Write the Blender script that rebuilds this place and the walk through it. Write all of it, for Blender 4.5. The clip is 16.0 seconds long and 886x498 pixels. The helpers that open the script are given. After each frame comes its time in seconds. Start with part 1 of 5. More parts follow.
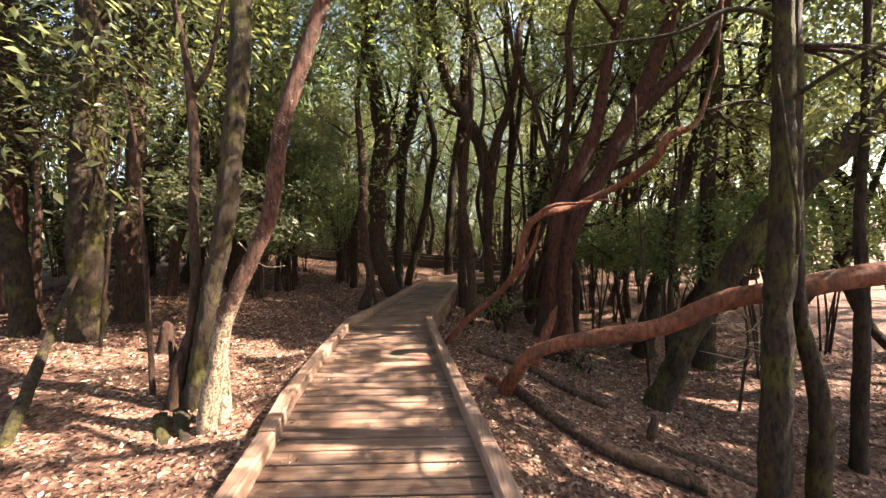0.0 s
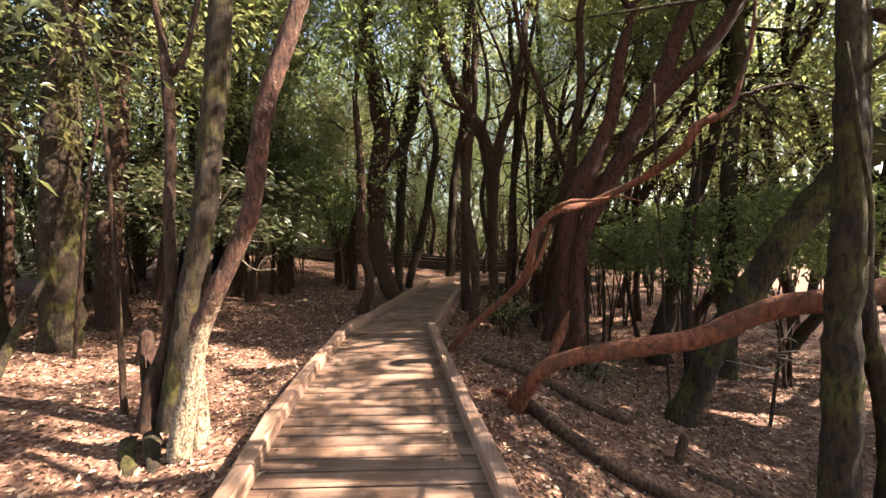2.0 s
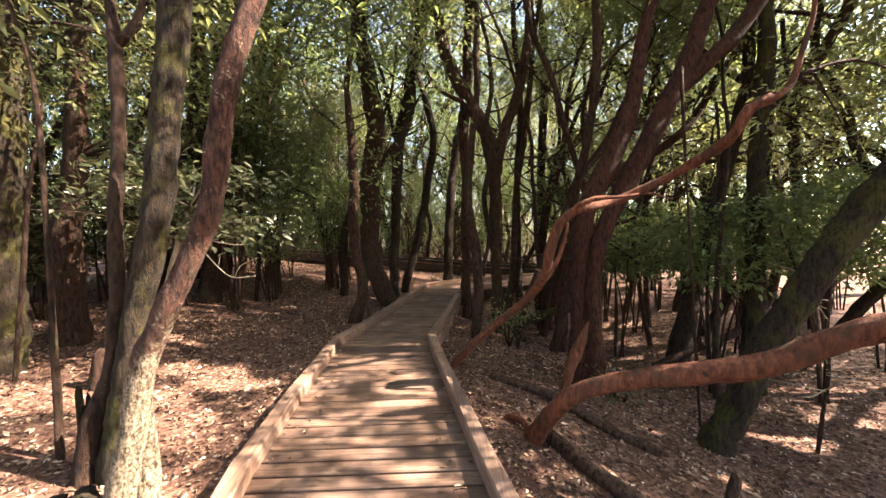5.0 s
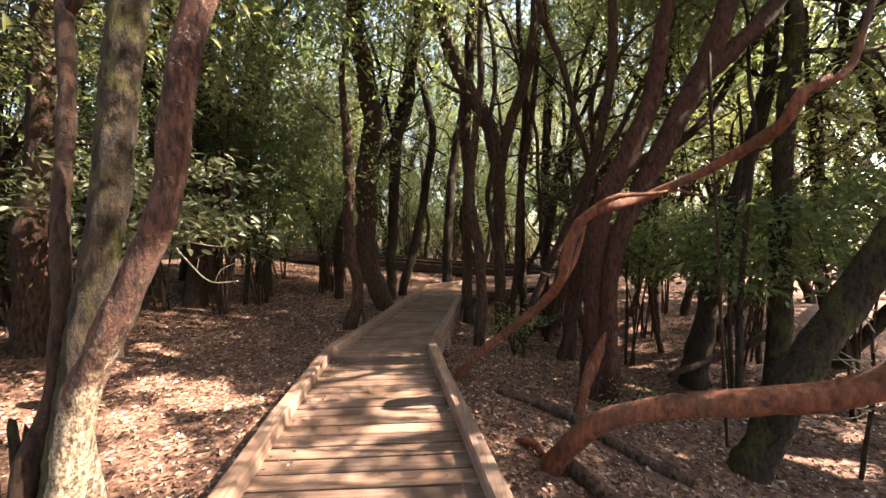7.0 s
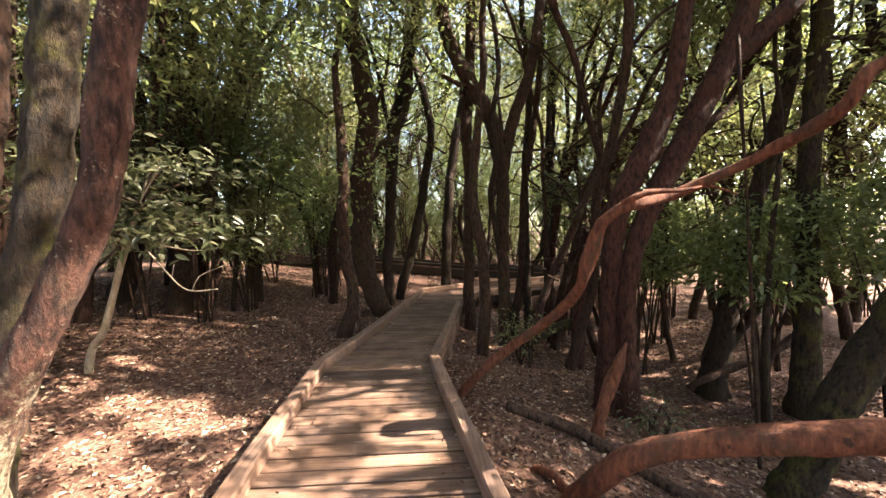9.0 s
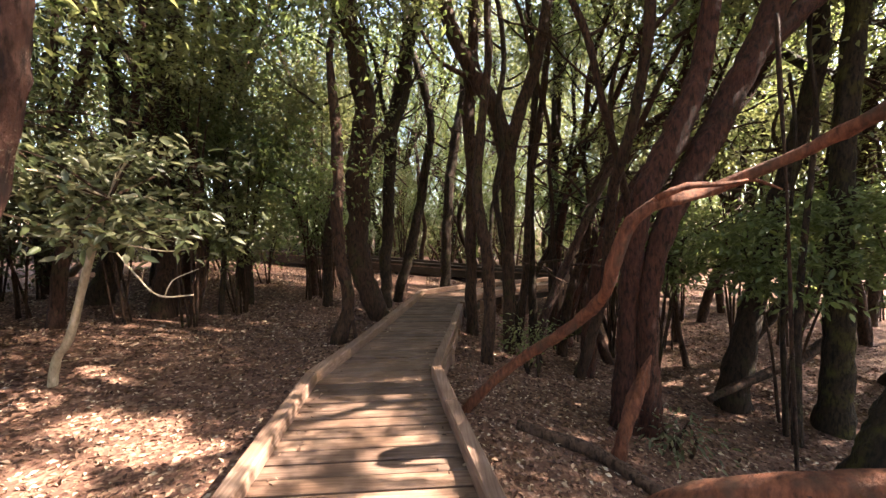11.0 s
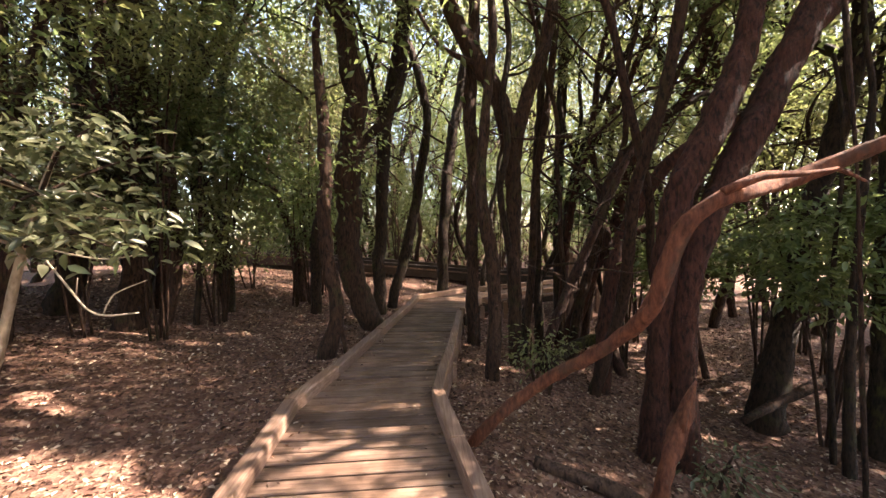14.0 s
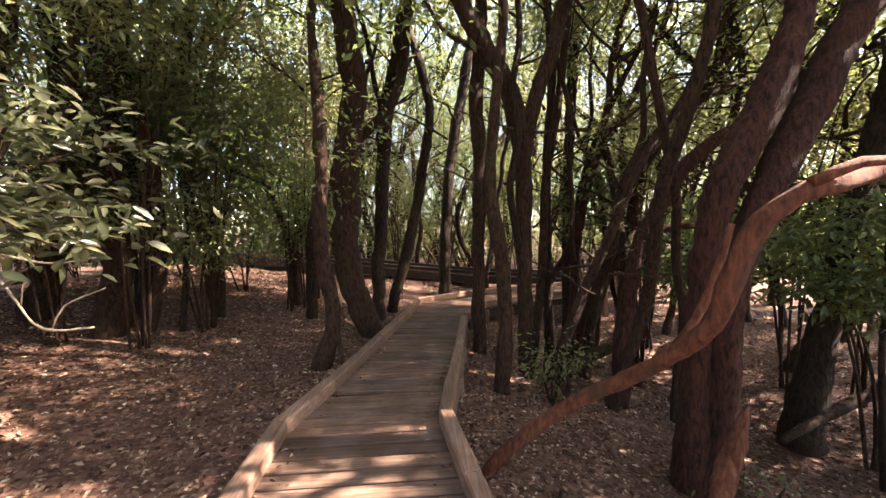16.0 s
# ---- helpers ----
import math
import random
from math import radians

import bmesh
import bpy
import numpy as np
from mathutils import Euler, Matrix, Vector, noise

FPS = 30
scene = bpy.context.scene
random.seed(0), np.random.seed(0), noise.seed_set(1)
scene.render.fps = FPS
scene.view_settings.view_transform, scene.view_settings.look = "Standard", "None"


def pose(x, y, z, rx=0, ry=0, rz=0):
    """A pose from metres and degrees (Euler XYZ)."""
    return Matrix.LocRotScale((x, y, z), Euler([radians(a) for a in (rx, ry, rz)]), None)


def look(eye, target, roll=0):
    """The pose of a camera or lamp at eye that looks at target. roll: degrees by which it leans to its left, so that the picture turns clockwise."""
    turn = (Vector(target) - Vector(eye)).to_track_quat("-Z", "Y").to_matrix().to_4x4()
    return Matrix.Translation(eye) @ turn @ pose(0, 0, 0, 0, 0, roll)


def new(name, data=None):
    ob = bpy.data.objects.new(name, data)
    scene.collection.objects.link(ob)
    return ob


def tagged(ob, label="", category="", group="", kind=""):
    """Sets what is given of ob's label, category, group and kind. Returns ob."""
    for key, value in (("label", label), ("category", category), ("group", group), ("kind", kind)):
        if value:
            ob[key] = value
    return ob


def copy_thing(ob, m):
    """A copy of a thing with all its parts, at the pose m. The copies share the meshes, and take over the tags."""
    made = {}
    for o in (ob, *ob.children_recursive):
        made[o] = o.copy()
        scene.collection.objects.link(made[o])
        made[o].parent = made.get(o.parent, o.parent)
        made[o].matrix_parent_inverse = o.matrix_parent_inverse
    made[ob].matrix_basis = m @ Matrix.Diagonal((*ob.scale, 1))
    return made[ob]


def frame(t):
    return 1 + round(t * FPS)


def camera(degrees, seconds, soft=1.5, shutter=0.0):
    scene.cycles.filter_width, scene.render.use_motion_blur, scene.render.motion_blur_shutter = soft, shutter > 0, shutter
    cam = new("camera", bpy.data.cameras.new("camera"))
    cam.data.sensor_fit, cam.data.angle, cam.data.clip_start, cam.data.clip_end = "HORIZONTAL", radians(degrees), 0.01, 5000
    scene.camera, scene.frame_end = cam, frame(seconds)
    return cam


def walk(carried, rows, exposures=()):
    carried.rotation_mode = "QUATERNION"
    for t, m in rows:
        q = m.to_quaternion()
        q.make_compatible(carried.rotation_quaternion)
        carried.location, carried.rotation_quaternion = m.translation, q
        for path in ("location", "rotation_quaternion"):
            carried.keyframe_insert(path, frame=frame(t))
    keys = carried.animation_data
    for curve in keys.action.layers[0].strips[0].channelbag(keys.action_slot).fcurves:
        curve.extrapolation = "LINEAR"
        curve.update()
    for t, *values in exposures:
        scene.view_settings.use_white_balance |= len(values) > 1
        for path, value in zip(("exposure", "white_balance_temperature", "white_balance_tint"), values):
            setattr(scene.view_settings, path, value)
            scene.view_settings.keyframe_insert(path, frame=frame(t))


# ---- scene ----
cam = camera(100.0, 16.0, 1.45)
METRES, EYE, TILT, LEAN, TURN = 3.4, 1.55, -2.9, 1.0, 0.0
STOPS = 3.35
ROWS = [
    (0.0, 0.0, 0.0, 0.0, -0.0, -0.0, -0.0),
    (0.5, -0.0027, 0.0306, 0.0006, 0.01, -0.01, 0.09),
    (1.0, -0.0044, 0.0643, 0.0046, 0.1, -0.02, 0.18),
    (1.5, -0.0056, 0.0923, 0.0054, 0.15, 0.03, 0.25),
    (2.0, -0.0103, 0.1223, 0.003, 0.13, 0.07, 0.17),
    (2.5, -0.017, 0.1527, 0.0022, 0.06, 0.07, 0.17),
    (3.0, -0.0282, 0.1868, 0.0072, -0.04, 0.03, 0.11),
    (3.5, -0.035, 0.2143, 0.0119, -0.2, 0.02, 0.15),
    (4.0, -0.0407, 0.2437, 0.0126, -0.48, 0.17, 0.21),
    (6.5, -0.0551, 0.3986, 0.0209, -1.17, 0.16, 0.16),
    (7.0, -0.0664, 0.4335, 0.0253, -1.37, 0.13, 0.09),
    (7.5, -0.0766, 0.4645, 0.031, -1.52, 0.11, 0.11),
    (8.0, -0.0844, 0.494, 0.032, -1.68, 0.07, 0.15),
    (8.5, -0.0881, 0.5224, 0.0314, -1.81, 0.13, 0.2),
    (9.0, -0.0859, 0.5563, 0.0334, -1.94, 0.27, 0.3),
    (11.5, -0.1089, 0.7075, 0.0399, -2.49, 0.18, 0.1),
    (12.0, -0.1146, 0.7363, 0.0438, -2.64, 0.23, 0.14),
    (12.5, -0.1186, 0.7626, 0.045, -2.91, 0.39, 0.2),
    (13.0, -0.1194, 0.7936, 0.0452, -3.18, 0.38, 0.23),
    (13.5, -0.1202, 0.8248, 0.0485, -3.29, 0.24, 0.22),
    (14.0, -0.1188, 0.8565, 0.052, -3.29, 0.21, 0.27),
    (14.5, -0.1212, 0.8841, 0.051, -3.3, 0.29, 0.31),
    (15.0, -0.1249, 0.9158, 0.0482, -3.34, 0.3, 0.28),
    (15.5, -0.1323, 0.9476, 0.0505, -3.45, 0.32, 0.23),
    (16.0, -0.1391, 0.9809, 0.0567, -3.51, 0.3, 0.14),
]
walk(cam, [(t, pose(0, 0, EYE, TILT, LEAN, TURN) @ pose(METRES * x, METRES * y, METRES * z, 90 + pitch, roll, yaw)) for t, x, y, z, yaw, pitch, roll in ROWS], [(0.0, STOPS - 0.22, 7250, 18), (8.0, STOPS - 0.04, 7250, 18), (13.0, STOPS, 7200, 21), (16.0, STOPS + 0.15, 7200, 24)])

# ---- world and sun ----
SUN_ELEV, SUN_AZ = 43.0, -1.0   # azimuth: degrees ahead of the +x direction
TO_SUN = Vector((math.cos(radians(SUN_ELEV)) * math.cos(radians(SUN_AZ)), math.cos(radians(SUN_ELEV)) * math.sin(radians(SUN_AZ)), math.sin(radians(SUN_ELEV))))
world = bpy.data.worlds.new("world")
scene.world = world
world.use_nodes = True
wn = world.node_tree.nodes
sky = wn.new("ShaderNodeTexSky")
sky.sky_type, sky.sun_disc = "NISHITA", False
sky.sun_elevation, sky.sun_rotation = radians(SUN_ELEV), radians(90.0 - SUN_AZ)
world.node_tree.links.new(sky.outputs["Color"], wn["Background"].inputs["Color"])
wn["Background"].inputs["Strength"].default_value = 0.1
sun = new("sun", bpy.data.lights.new("sun", "SUN"))
sun.data.energy, sun.data.angle, sun.data.color = 5.0, radians(0.6), (1.0, 0.95, 0.83)
sun.matrix_world = look(tuple(TO_SUN * 60), (0, 0, 0))


# ---- materials ----
class Mat:
    """A node material under a few short names."""

    def __init__(self, name, rough=0.8):
        self.m = bpy.data.materials.new(name)
        self.m.use_nodes = True
        self.t = self.m.node_tree
        self.b = self.t.nodes["Principled BSDF"]
        self.b.inputs["Roughness"].default_value = rough
        self.b.inputs["Specular IOR Level"].default_value = 0.3
        self.geo = self.node("ShaderNodeNewGeometry")
        self.co = self.node("ShaderNodeTexCoord")

    def node(self, kind, **values):
        n = self.t.nodes.new(kind)
        for key, v in values.items():
            n.inputs[key.replace("_", " ")].default_value = v
        return n

    def link(self, a, b):
        self.t.links.new(a, b)

    def mapped(self, scale, source=None):
        n = self.node("ShaderNodeMapping", Scale=scale)
        self.link(source or self.geo.outputs["Position"], n.inputs["Vector"])
        return n.outputs["Vector"]

    def noise(self, vec, scale, detail=4.0, rough=0.6):
        n = self.node("ShaderNodeTexNoise", Scale=scale, Detail=detail, Roughness=rough)
        self.link(vec, n.inputs["Vector"])
        return n.outputs["Fac"]

    def ramp(self, fac, stops):
        n = self.node("ShaderNodeValToRGB")
        e = n.color_ramp.elements
        while len(e) < len(stops):
            e.new(0.5)
        for el, (p, c) in zip(e, stops):
            el.position, el.color = p, (*c, 1)
        self.link(fac, n.inputs["Fac"])
        return n.outputs["Color"]

    def mix(self, fac, a, b, mode="MIX"):
        n = self.t.nodes.new("ShaderNodeMix")
        n.data_type, n.blend_type = "RGBA", mode
        for v, s in ((fac, n.inputs[0]), (a, n.inputs[6]), (b, n.inputs[7])):
            if isinstance(v, (int, float)):
                s.default_value = v
            elif isinstance(v, tuple):
                s.default_value = (*v, 1)
            else:
                self.link(v, s)
        return n.outputs[2]

    def bump(self, height, strength, distance):
        n = self.node("ShaderNodeBump", Strength=strength, Distance=distance)
        self.link(height, n.inputs["Height"])
        self.link(n.outputs["Normal"], self.b.inputs["Normal"])

    def colour(self, c):
        self.link(c, self.b.inputs["Base Color"])
        return self.m


def bark(name, dark, light, moss, moss_at=0.55, lichen=0.0, cracks=True, pale=(0.27, 0.22, 0.155), sunlit_top=0.0):
    """Last argument: height up to which sunlight is painted pale on the trunk's foot."""
    k = Mat(name, 0.9)
    v = k.mapped((1, 1, 0.28))
    base = k.ramp(k.noise(v, 26, 6, 0.65), [(0.3, dark), (0.7, light)])
    blotch = k.noise(k.geo.outputs["Position"], 3.2, 5, 0.6)
    col = k.mix(k.ramp(blotch, [(moss_at, (0, 0, 0)), (moss_at + 0.12, (1, 1, 1))]), base, moss)
    if lichen:
        spots = k.mix(0.45, k.noise(k.geo.outputs["Position"], 60, 4, 0.7), k.noise(k.geo.outputs["Position"], 7, 4, 0.6))
        col = k.mix(k.ramp(spots, [(1 - lichen, (0, 0, 0)), (1 - lichen + 0.08, (1, 1, 1))]), col, pale)
    if sunlit_top:
        z = k.node("ShaderNodeSeparateXYZ")
        k.link(k.geo.outputs["Position"], z.inputs["Vector"])
        edge = k.node("ShaderNodeMath")
        edge.operation = "MULTIPLY_ADD"
        k.link(k.noise(k.geo.outputs["Position"], 9, 6, 0.7), edge.inputs[0])
        edge.inputs[1].default_value = 1.6
        k.link(z.outputs["Z"], edge.inputs[2])
        on = k.node("ShaderNodeMapRange")
        k.link(edge.outputs[0], on.inputs["Value"])
        on.inputs["From Min"].default_value, on.inputs["From Max"].default_value = sunlit_top + 0.9, sunlit_top + 0.7
        # pale flecks: sunlight on the foot, put into the bark colour
        flecks = k.ramp(k.noise(k.geo.outputs["Position"], 45, 4, 0.7), [(0.38, (0.11, 0.066, 0.04)), (0.58, (0.4, 0.32, 0.22))])
        col = k.mix(on.outputs["Result"], col, flecks)
    h = k.mix(0.5, k.noise(v, 55, 6, 0.75), k.noise(k.geo.outputs["Position"], 22, 6, 0.7))
    k.bump(h, 1.0 if cracks else 0.8, 0.07 if cracks else 0.05)
    if not cracks:
        return k.colour(col)
    crack = k.ramp(k.noise(v, 34, 4, 0.6), [(0.36, (0.25, 0.22, 0.2)), (0.52, (1, 1, 1))])
    return k.colour(k.mix(1.0, col, crack, "MULTIPLY"))


def timber(name, dark, mid, light, axis, stain_low=0.62):
    k = Mat(name, 0.75)
    scale = (1.2, 22, 22) if axis == "x" else (22, 1.2, 22)
    info = k.node("ShaderNodeObjectInfo")
    off = k.node("ShaderNodeVectorMath")
    off.operation = "ADD"
    k.link(k.geo.outputs["Position"], off.inputs[0])
    rnd = k.node("ShaderNodeCombineXYZ")
    k.link(info.outputs["Random"], rnd.inputs["X"])
    k.link(info.outputs["Random"], rnd.inputs["Z"])
    k.link(rnd.outputs["Vector"], off.inputs[1])
    v = k.mapped(scale, off.outputs["Vector"])
    grain = k.noise(v, 2.2, 6, 0.65)
    col = k.ramp(grain, [(0.25, dark), (0.5, mid), (0.78, light)])
    tone = k.ramp(info.outputs["Random"], [(0.0, (0.62, 0.62, 0.64)), (1.0, (1.1, 1.06, 1.02))])
    col = k.mix(1.0, col, tone, "MULTIPLY")
    stain = k.ramp(k.noise(k.geo.outputs["Position"], 2.6, 5, 0.6), [(0.42, (stain_low, stain_low * 0.93, stain_low * 0.86)), (0.62, (1, 1, 1))])
    col = k.mix(1.0, col, stain, "MULTIPLY")
    k.bump(grain, 0.35, 0.008)
    return k.colour(col)


def foliage(name, a, b, c, glow, gloss=0.7, rough=0.32):
    k = Mat(name, rough)
    pick = k.geo.outputs["Random Per Island"]
    col = k.ramp(pick, [(0.0, a), (0.55, b), (1.0, c)])
    k.b.inputs["Specular IOR Level"].default_value = gloss
    k.colour(col)
    tr = k.node("ShaderNodeBsdfTranslucent")
    k.link(k.mix(0.4, col, glow), tr.inputs["Color"])
    mx = k.node("ShaderNodeMixShader", Fac=0.5)
    k.link(k.b.outputs[0], mx.inputs[1])
    k.link(tr.outputs[0], mx.inputs[2])
    k.link(mx.outputs[0], k.t.nodes["Material Output"].inputs["Surface"])
    return k.m


BARK_RED = bark("bark_red_brown", (0.025, 0.01, 0.007), (0.09, 0.04, 0.026), (0.06, 0.04, 0.018), 0.56, 0.37)
BARK_ORANGE = bark("bark_orange", (0.035, 0.011, 0.006), (0.23, 0.08, 0.042), (0.07, 0.036, 0.022), 0.54, 0.3, False)
# real lichen spots all over, plus painted sunlight on the foot
BARK_LICHEN_SUNLIT = bark("bark_lichen_sunlit_foot", (0.03, 0.012, 0.008), (0.15, 0.064, 0.043), (0.09, 0.055, 0.033), 0.55, 0.42, True, (0.46, 0.36, 0.26), 0.85)
BARK_LOG = bark("bark_fallen_log", (0.045, 0.025, 0.017), (0.15, 0.088, 0.06), (0.085, 0.06, 0.03), 0.58, 0.36)
BARK_WINE = bark("bark_wine_red", (0.024, 0.008, 0.005), (0.1, 0.034, 0.02), (0.045, 0.026, 0.014), 0.6, 0.24)
BARK_MOSS = bark("bark_mossy", (0.012, 0.008, 0.005), (0.056, 0.034, 0.018), (0.066, 0.056, 0.012), 0.48, 0.22)
BARK_DARK = bark("bark_dark", (0.013, 0.007, 0.004), (0.056, 0.031, 0.018), (0.04, 0.034, 0.011), 0.54, 0.31)
BARK_BROWN = bark("bark_brown", (0.019, 0.009, 0.005), (0.084, 0.04, 0.023), (0.05, 0.038, 0.014), 0.56, 0.37)
DEADWOOD = bark("pale_dead_wood", (0.22, 0.17, 0.11), (0.5, 0.4, 0.29), (0.3, 0.25, 0.16), 0.6, 0.0, False)
LEAF_DARK = foliage("leaf_laurel_dark", (0.03, 0.056, 0.018), (0.07, 0.112, 0.036), (0.17, 0.22, 0.085), (0.4, 0.46, 0.15))
LEAF_OLIVE = foliage("leaf_laurel_olive", (0.055, 0.066, 0.022), (0.11, 0.13, 0.044), (0.21, 0.225, 0.09), (0.5, 0.5, 0.2))
# laurel leaf darkened to olive brown: shade put into the colour on the left
LEAF_SHADE = foliage("leaf_laurel_shade", (0.022, 0.024, 0.01), (0.046, 0.048, 0.02), (0.1, 0.1, 0.05), (0.16, 0.15, 0.06), 0.25, 0.55)
LEAF_BRIGHT = foliage("leaf_young", (0.035, 0.05, 0.02), (0.08, 0.095, 0.042), (0.23, 0.225, 0.14), (0.24, 0.24, 0.12))
PLANK = timber("deck_plank_wood", (0.1, 0.055, 0.041), (0.2, 0.124, 0.09), (0.32, 0.222, 0.168), "x")
KERB = timber("kerb_beam_wood", (0.14, 0.083, 0.06), (0.25, 0.158, 0.118), (0.39, 0.275, 0.214), "y", 0.85)
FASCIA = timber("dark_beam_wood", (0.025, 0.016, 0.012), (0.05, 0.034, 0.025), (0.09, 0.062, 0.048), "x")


def litter_ground():
    k = Mat("leaf_litter_ground", 0.9)
    p = k.geo.outputs["Position"]
    vor = k.node("ShaderNodeTexVoronoi", Scale=22.0, Randomness=1.0)
    k.link(p, vor.inputs["Vector"])
    cell = k.ramp(vor.outputs["Color"], [(0.1, (0.045, 0.019, 0.013)), (0.45, (0.125, 0.058, 0.04)), (0.75, (0.215, 0.122, 0.082)), (0.95, (0.36, 0.25, 0.178))])
    soil = k.ramp(k.noise(p, 7, 6, 0.65), [(0.35, (0.055, 0.025, 0.017)), (0.65, (0.155, 0.08, 0.055))])
    big = k.noise(p, 0.7, 5, 0.6)
    col = k.mix(k.ramp(big, [(0.35, (0.25, 0.25, 0.25)), (0.65, (0.8, 0.8, 0.8))]), soil, cell)
    k.bump(k.mix(0.5, vor.outputs["Distance"], k.noise(p, 40, 5, 0.7)), 0.9, 0.03)
    return k.colour(col)


def litter_leaf():
    k = Mat("fallen_leaf", 0.7)
    pick = k.geo.outputs["Random Per Island"]
    return k.colour(k.ramp(pick, [(0.0, (0.032, 0.013, 0.009)), (0.45, (0.105, 0.053, 0.034)), (0.82, (0.27, 0.155, 0.104)), (1.0, (0.52, 0.41, 0.3))]))


GROUND, FALLEN = litter_ground(), litter_leaf()


# ---- mesh helpers ----
def part(name, data, material, parent=None, label=""):
    """Links a bmesh or a mesh as one object, under a thing or a part."""
    if isinstance(data, bmesh.types.BMesh):
        me = bpy.data.meshes.new(name)
        data.to_mesh(me)
        data.free()
        data = me
    if material and not data.materials:
        data.materials.append(material)
    ob = new(name, data)
    if parent:
        ob.parent = parent
    if label:
        tagged(ob, label)
    return ob


def thing(name, at, label, category, group="", kind=""):
    ob = new(name)
    ob.location = at
    ob.empty_display_size = 0.1
    return tagged(ob, label, category, group, kind)


def smooth_path(pts, step):
    """Catmull-Rom through (x, y, z, r) points, resampled."""
    p = np.array(pts, float)
    p = np.vstack([2 * p[0] - p[1], p, 2 * p[-1] - p[-2]])
    out = []
    for i in range(1, len(p) - 2):
        n = max(2, int(np.linalg.norm(p[i + 1, :3] - p[i, :3]) / step))
        for s in np.arange(n) / n:
            a, b, c, d = p[i - 1], p[i], p[i + 1], p[i + 2]
            out.append(0.5 * (2 * b + (c - a) * s + (2 * a - 5 * b + 4 * c - d) * s ** 2 + (3 * b - a - 3 * c + d) * s ** 3))
    out.append(p[-2])
    out = np.array(out)
    out[:, 3] = np.maximum(out[:, 3], 0.003)
    return out


def tube(pts, sides=10, step=0.12, rough=0.12, seed=0, origin=(0, 0, 0), flare=0.0):
    """Vertices and faces of a knobbly round limb along a path."""
    path = smooth_path(pts, step)
    verts, faces = [], []
    ref = Vector((0.3, 1, 0.1))
    n = len(path)
    for i in range(n):
        a, b = path[max(0, i - 1), :3], path[min(n - 1, i + 1), :3]
        d = Vector(b - a).normalized()
        u = (ref - d * ref.dot(d)).normalized()
        ref = u
        w = d.cross(u)
        c, r = Vector(path[i, :3]), path[i, 3]
        c = c + u * (noise.noise(c * 1.6 + Vector((seed, 0, 0))) * r * rough * (6.0 if path[0, 1] > 7.6 else 1.6))
        h = path[i, 2] - path[0, 2]
        for k in range(sides):
            an = 2 * math.pi * k / sides
            o = u * math.cos(an) + w * math.sin(an)
            q = c + o * r
            bumpy = 1 + rough * noise.noise(q * 5.0 + Vector((seed * 3.1, 0, 0))) + rough * 0.8 * noise.noise(q * 14 + Vector((0, seed, 0))) + rough * 0.7 * noise.noise(Vector((q.x * 40, q.y * 40, q.z * 22)))
            if flare and h < 0.5:
                bumpy += flare * max(0, 1 - h / 0.5) ** 2.2 * (0.75 + 0.6 * math.sin(an * 3 + seed))
            verts.append(tuple(c + o * (r * bumpy) - Vector(origin)))
    for i in range(n - 1):
        for k in range(sides):
            k2 = (k + 1) % sides
            faces.append((i * sides + k, i * sides + k2, (i + 1) * sides + k2, (i + 1) * sides + k))
    faces.append(tuple(range(sides - 1, -1, -1)))
    faces.append(tuple((n - 1) * sides + k for k in range(sides)))
    return verts, faces


def mesh_of(name, pieces, material, smooth=True):
    verts, faces = [], []
    for v, f in pieces:
        o = len(verts)
        verts += v
        faces += [tuple(i + o for i in q) for q in f]
    me = bpy.data.meshes.new(name)
    me.from_pydata(verts, [], faces)
    me.materials.append(material)
    if smooth:
        me.polygons.foreach_set("use_smooth", [True] * len(me.polygons))
    return me


def leaf_mesh(name, centres, aims, size, material, rng, width=0.42, spread=0.35, fine=True):
    """Folded lance-shaped leaves at the centres; aims are the ways in which they point. fine: a rounder outline."""
    n = len(centres)
    d = aims + rng.normal(0, spread, (n, 3))
    d /= np.linalg.norm(d, axis=1)[:, None] + 1e-9
    up = np.array([0, 0, 1.0]) + rng.normal(0, 0.55, (n, 3))
    side = np.cross(d, up)
    side /= np.linalg.norm(side, axis=1)[:, None] + 1e-9
    nor = np.cross(side, d)
    ln = (size * rng.uniform(0.6, 1.35, n))[:, None]
    w = ln * width * 0.5
    tip = centres + d * ln - nor * ln * 0.2

    def rim(at, wide, sign):
        return centres + d * ln * at - nor * ln * 0.2 * at * at + side * w * wide * sign + nor * w * 0.4 * wide
    if fine:
        rows = [centres, rim(0.28, 0.85, 1), rim(0.62, 0.85, 1), tip, rim(0.62, 0.85, -1), rim(0.28, 0.85, -1)]
        order, per = [0, 3, 2, 1, 0, 5, 4, 3], 4
    else:
        rows = [centres, rim(0.45, 1, 1), tip, rim(0.45, 1, -1)]
        order, per = [0, 2, 1, 0, 3, 2], 3
    k = len(rows)
    v = np.stack(rows, 1).reshape(-1, 3)
    me = bpy.data.meshes.new(name)
    me.vertices.add(k * n)
    me.vertices.foreach_set("co", v.astype(np.float32).ravel())
    me.loops.add(len(order) * n)
    me.loops.foreach_set("vertex_index", (np.arange(n)[:, None] * k + np.array(order)).astype(np.int32).ravel())
    me.polygons.add(2 * n)
    me.polygons.foreach_set("loop_start", np.arange(2 * n, dtype=np.int32) * per)
    me.update(calc_edges=True)
    me.validate()
    me.materials.append(material)
    return me


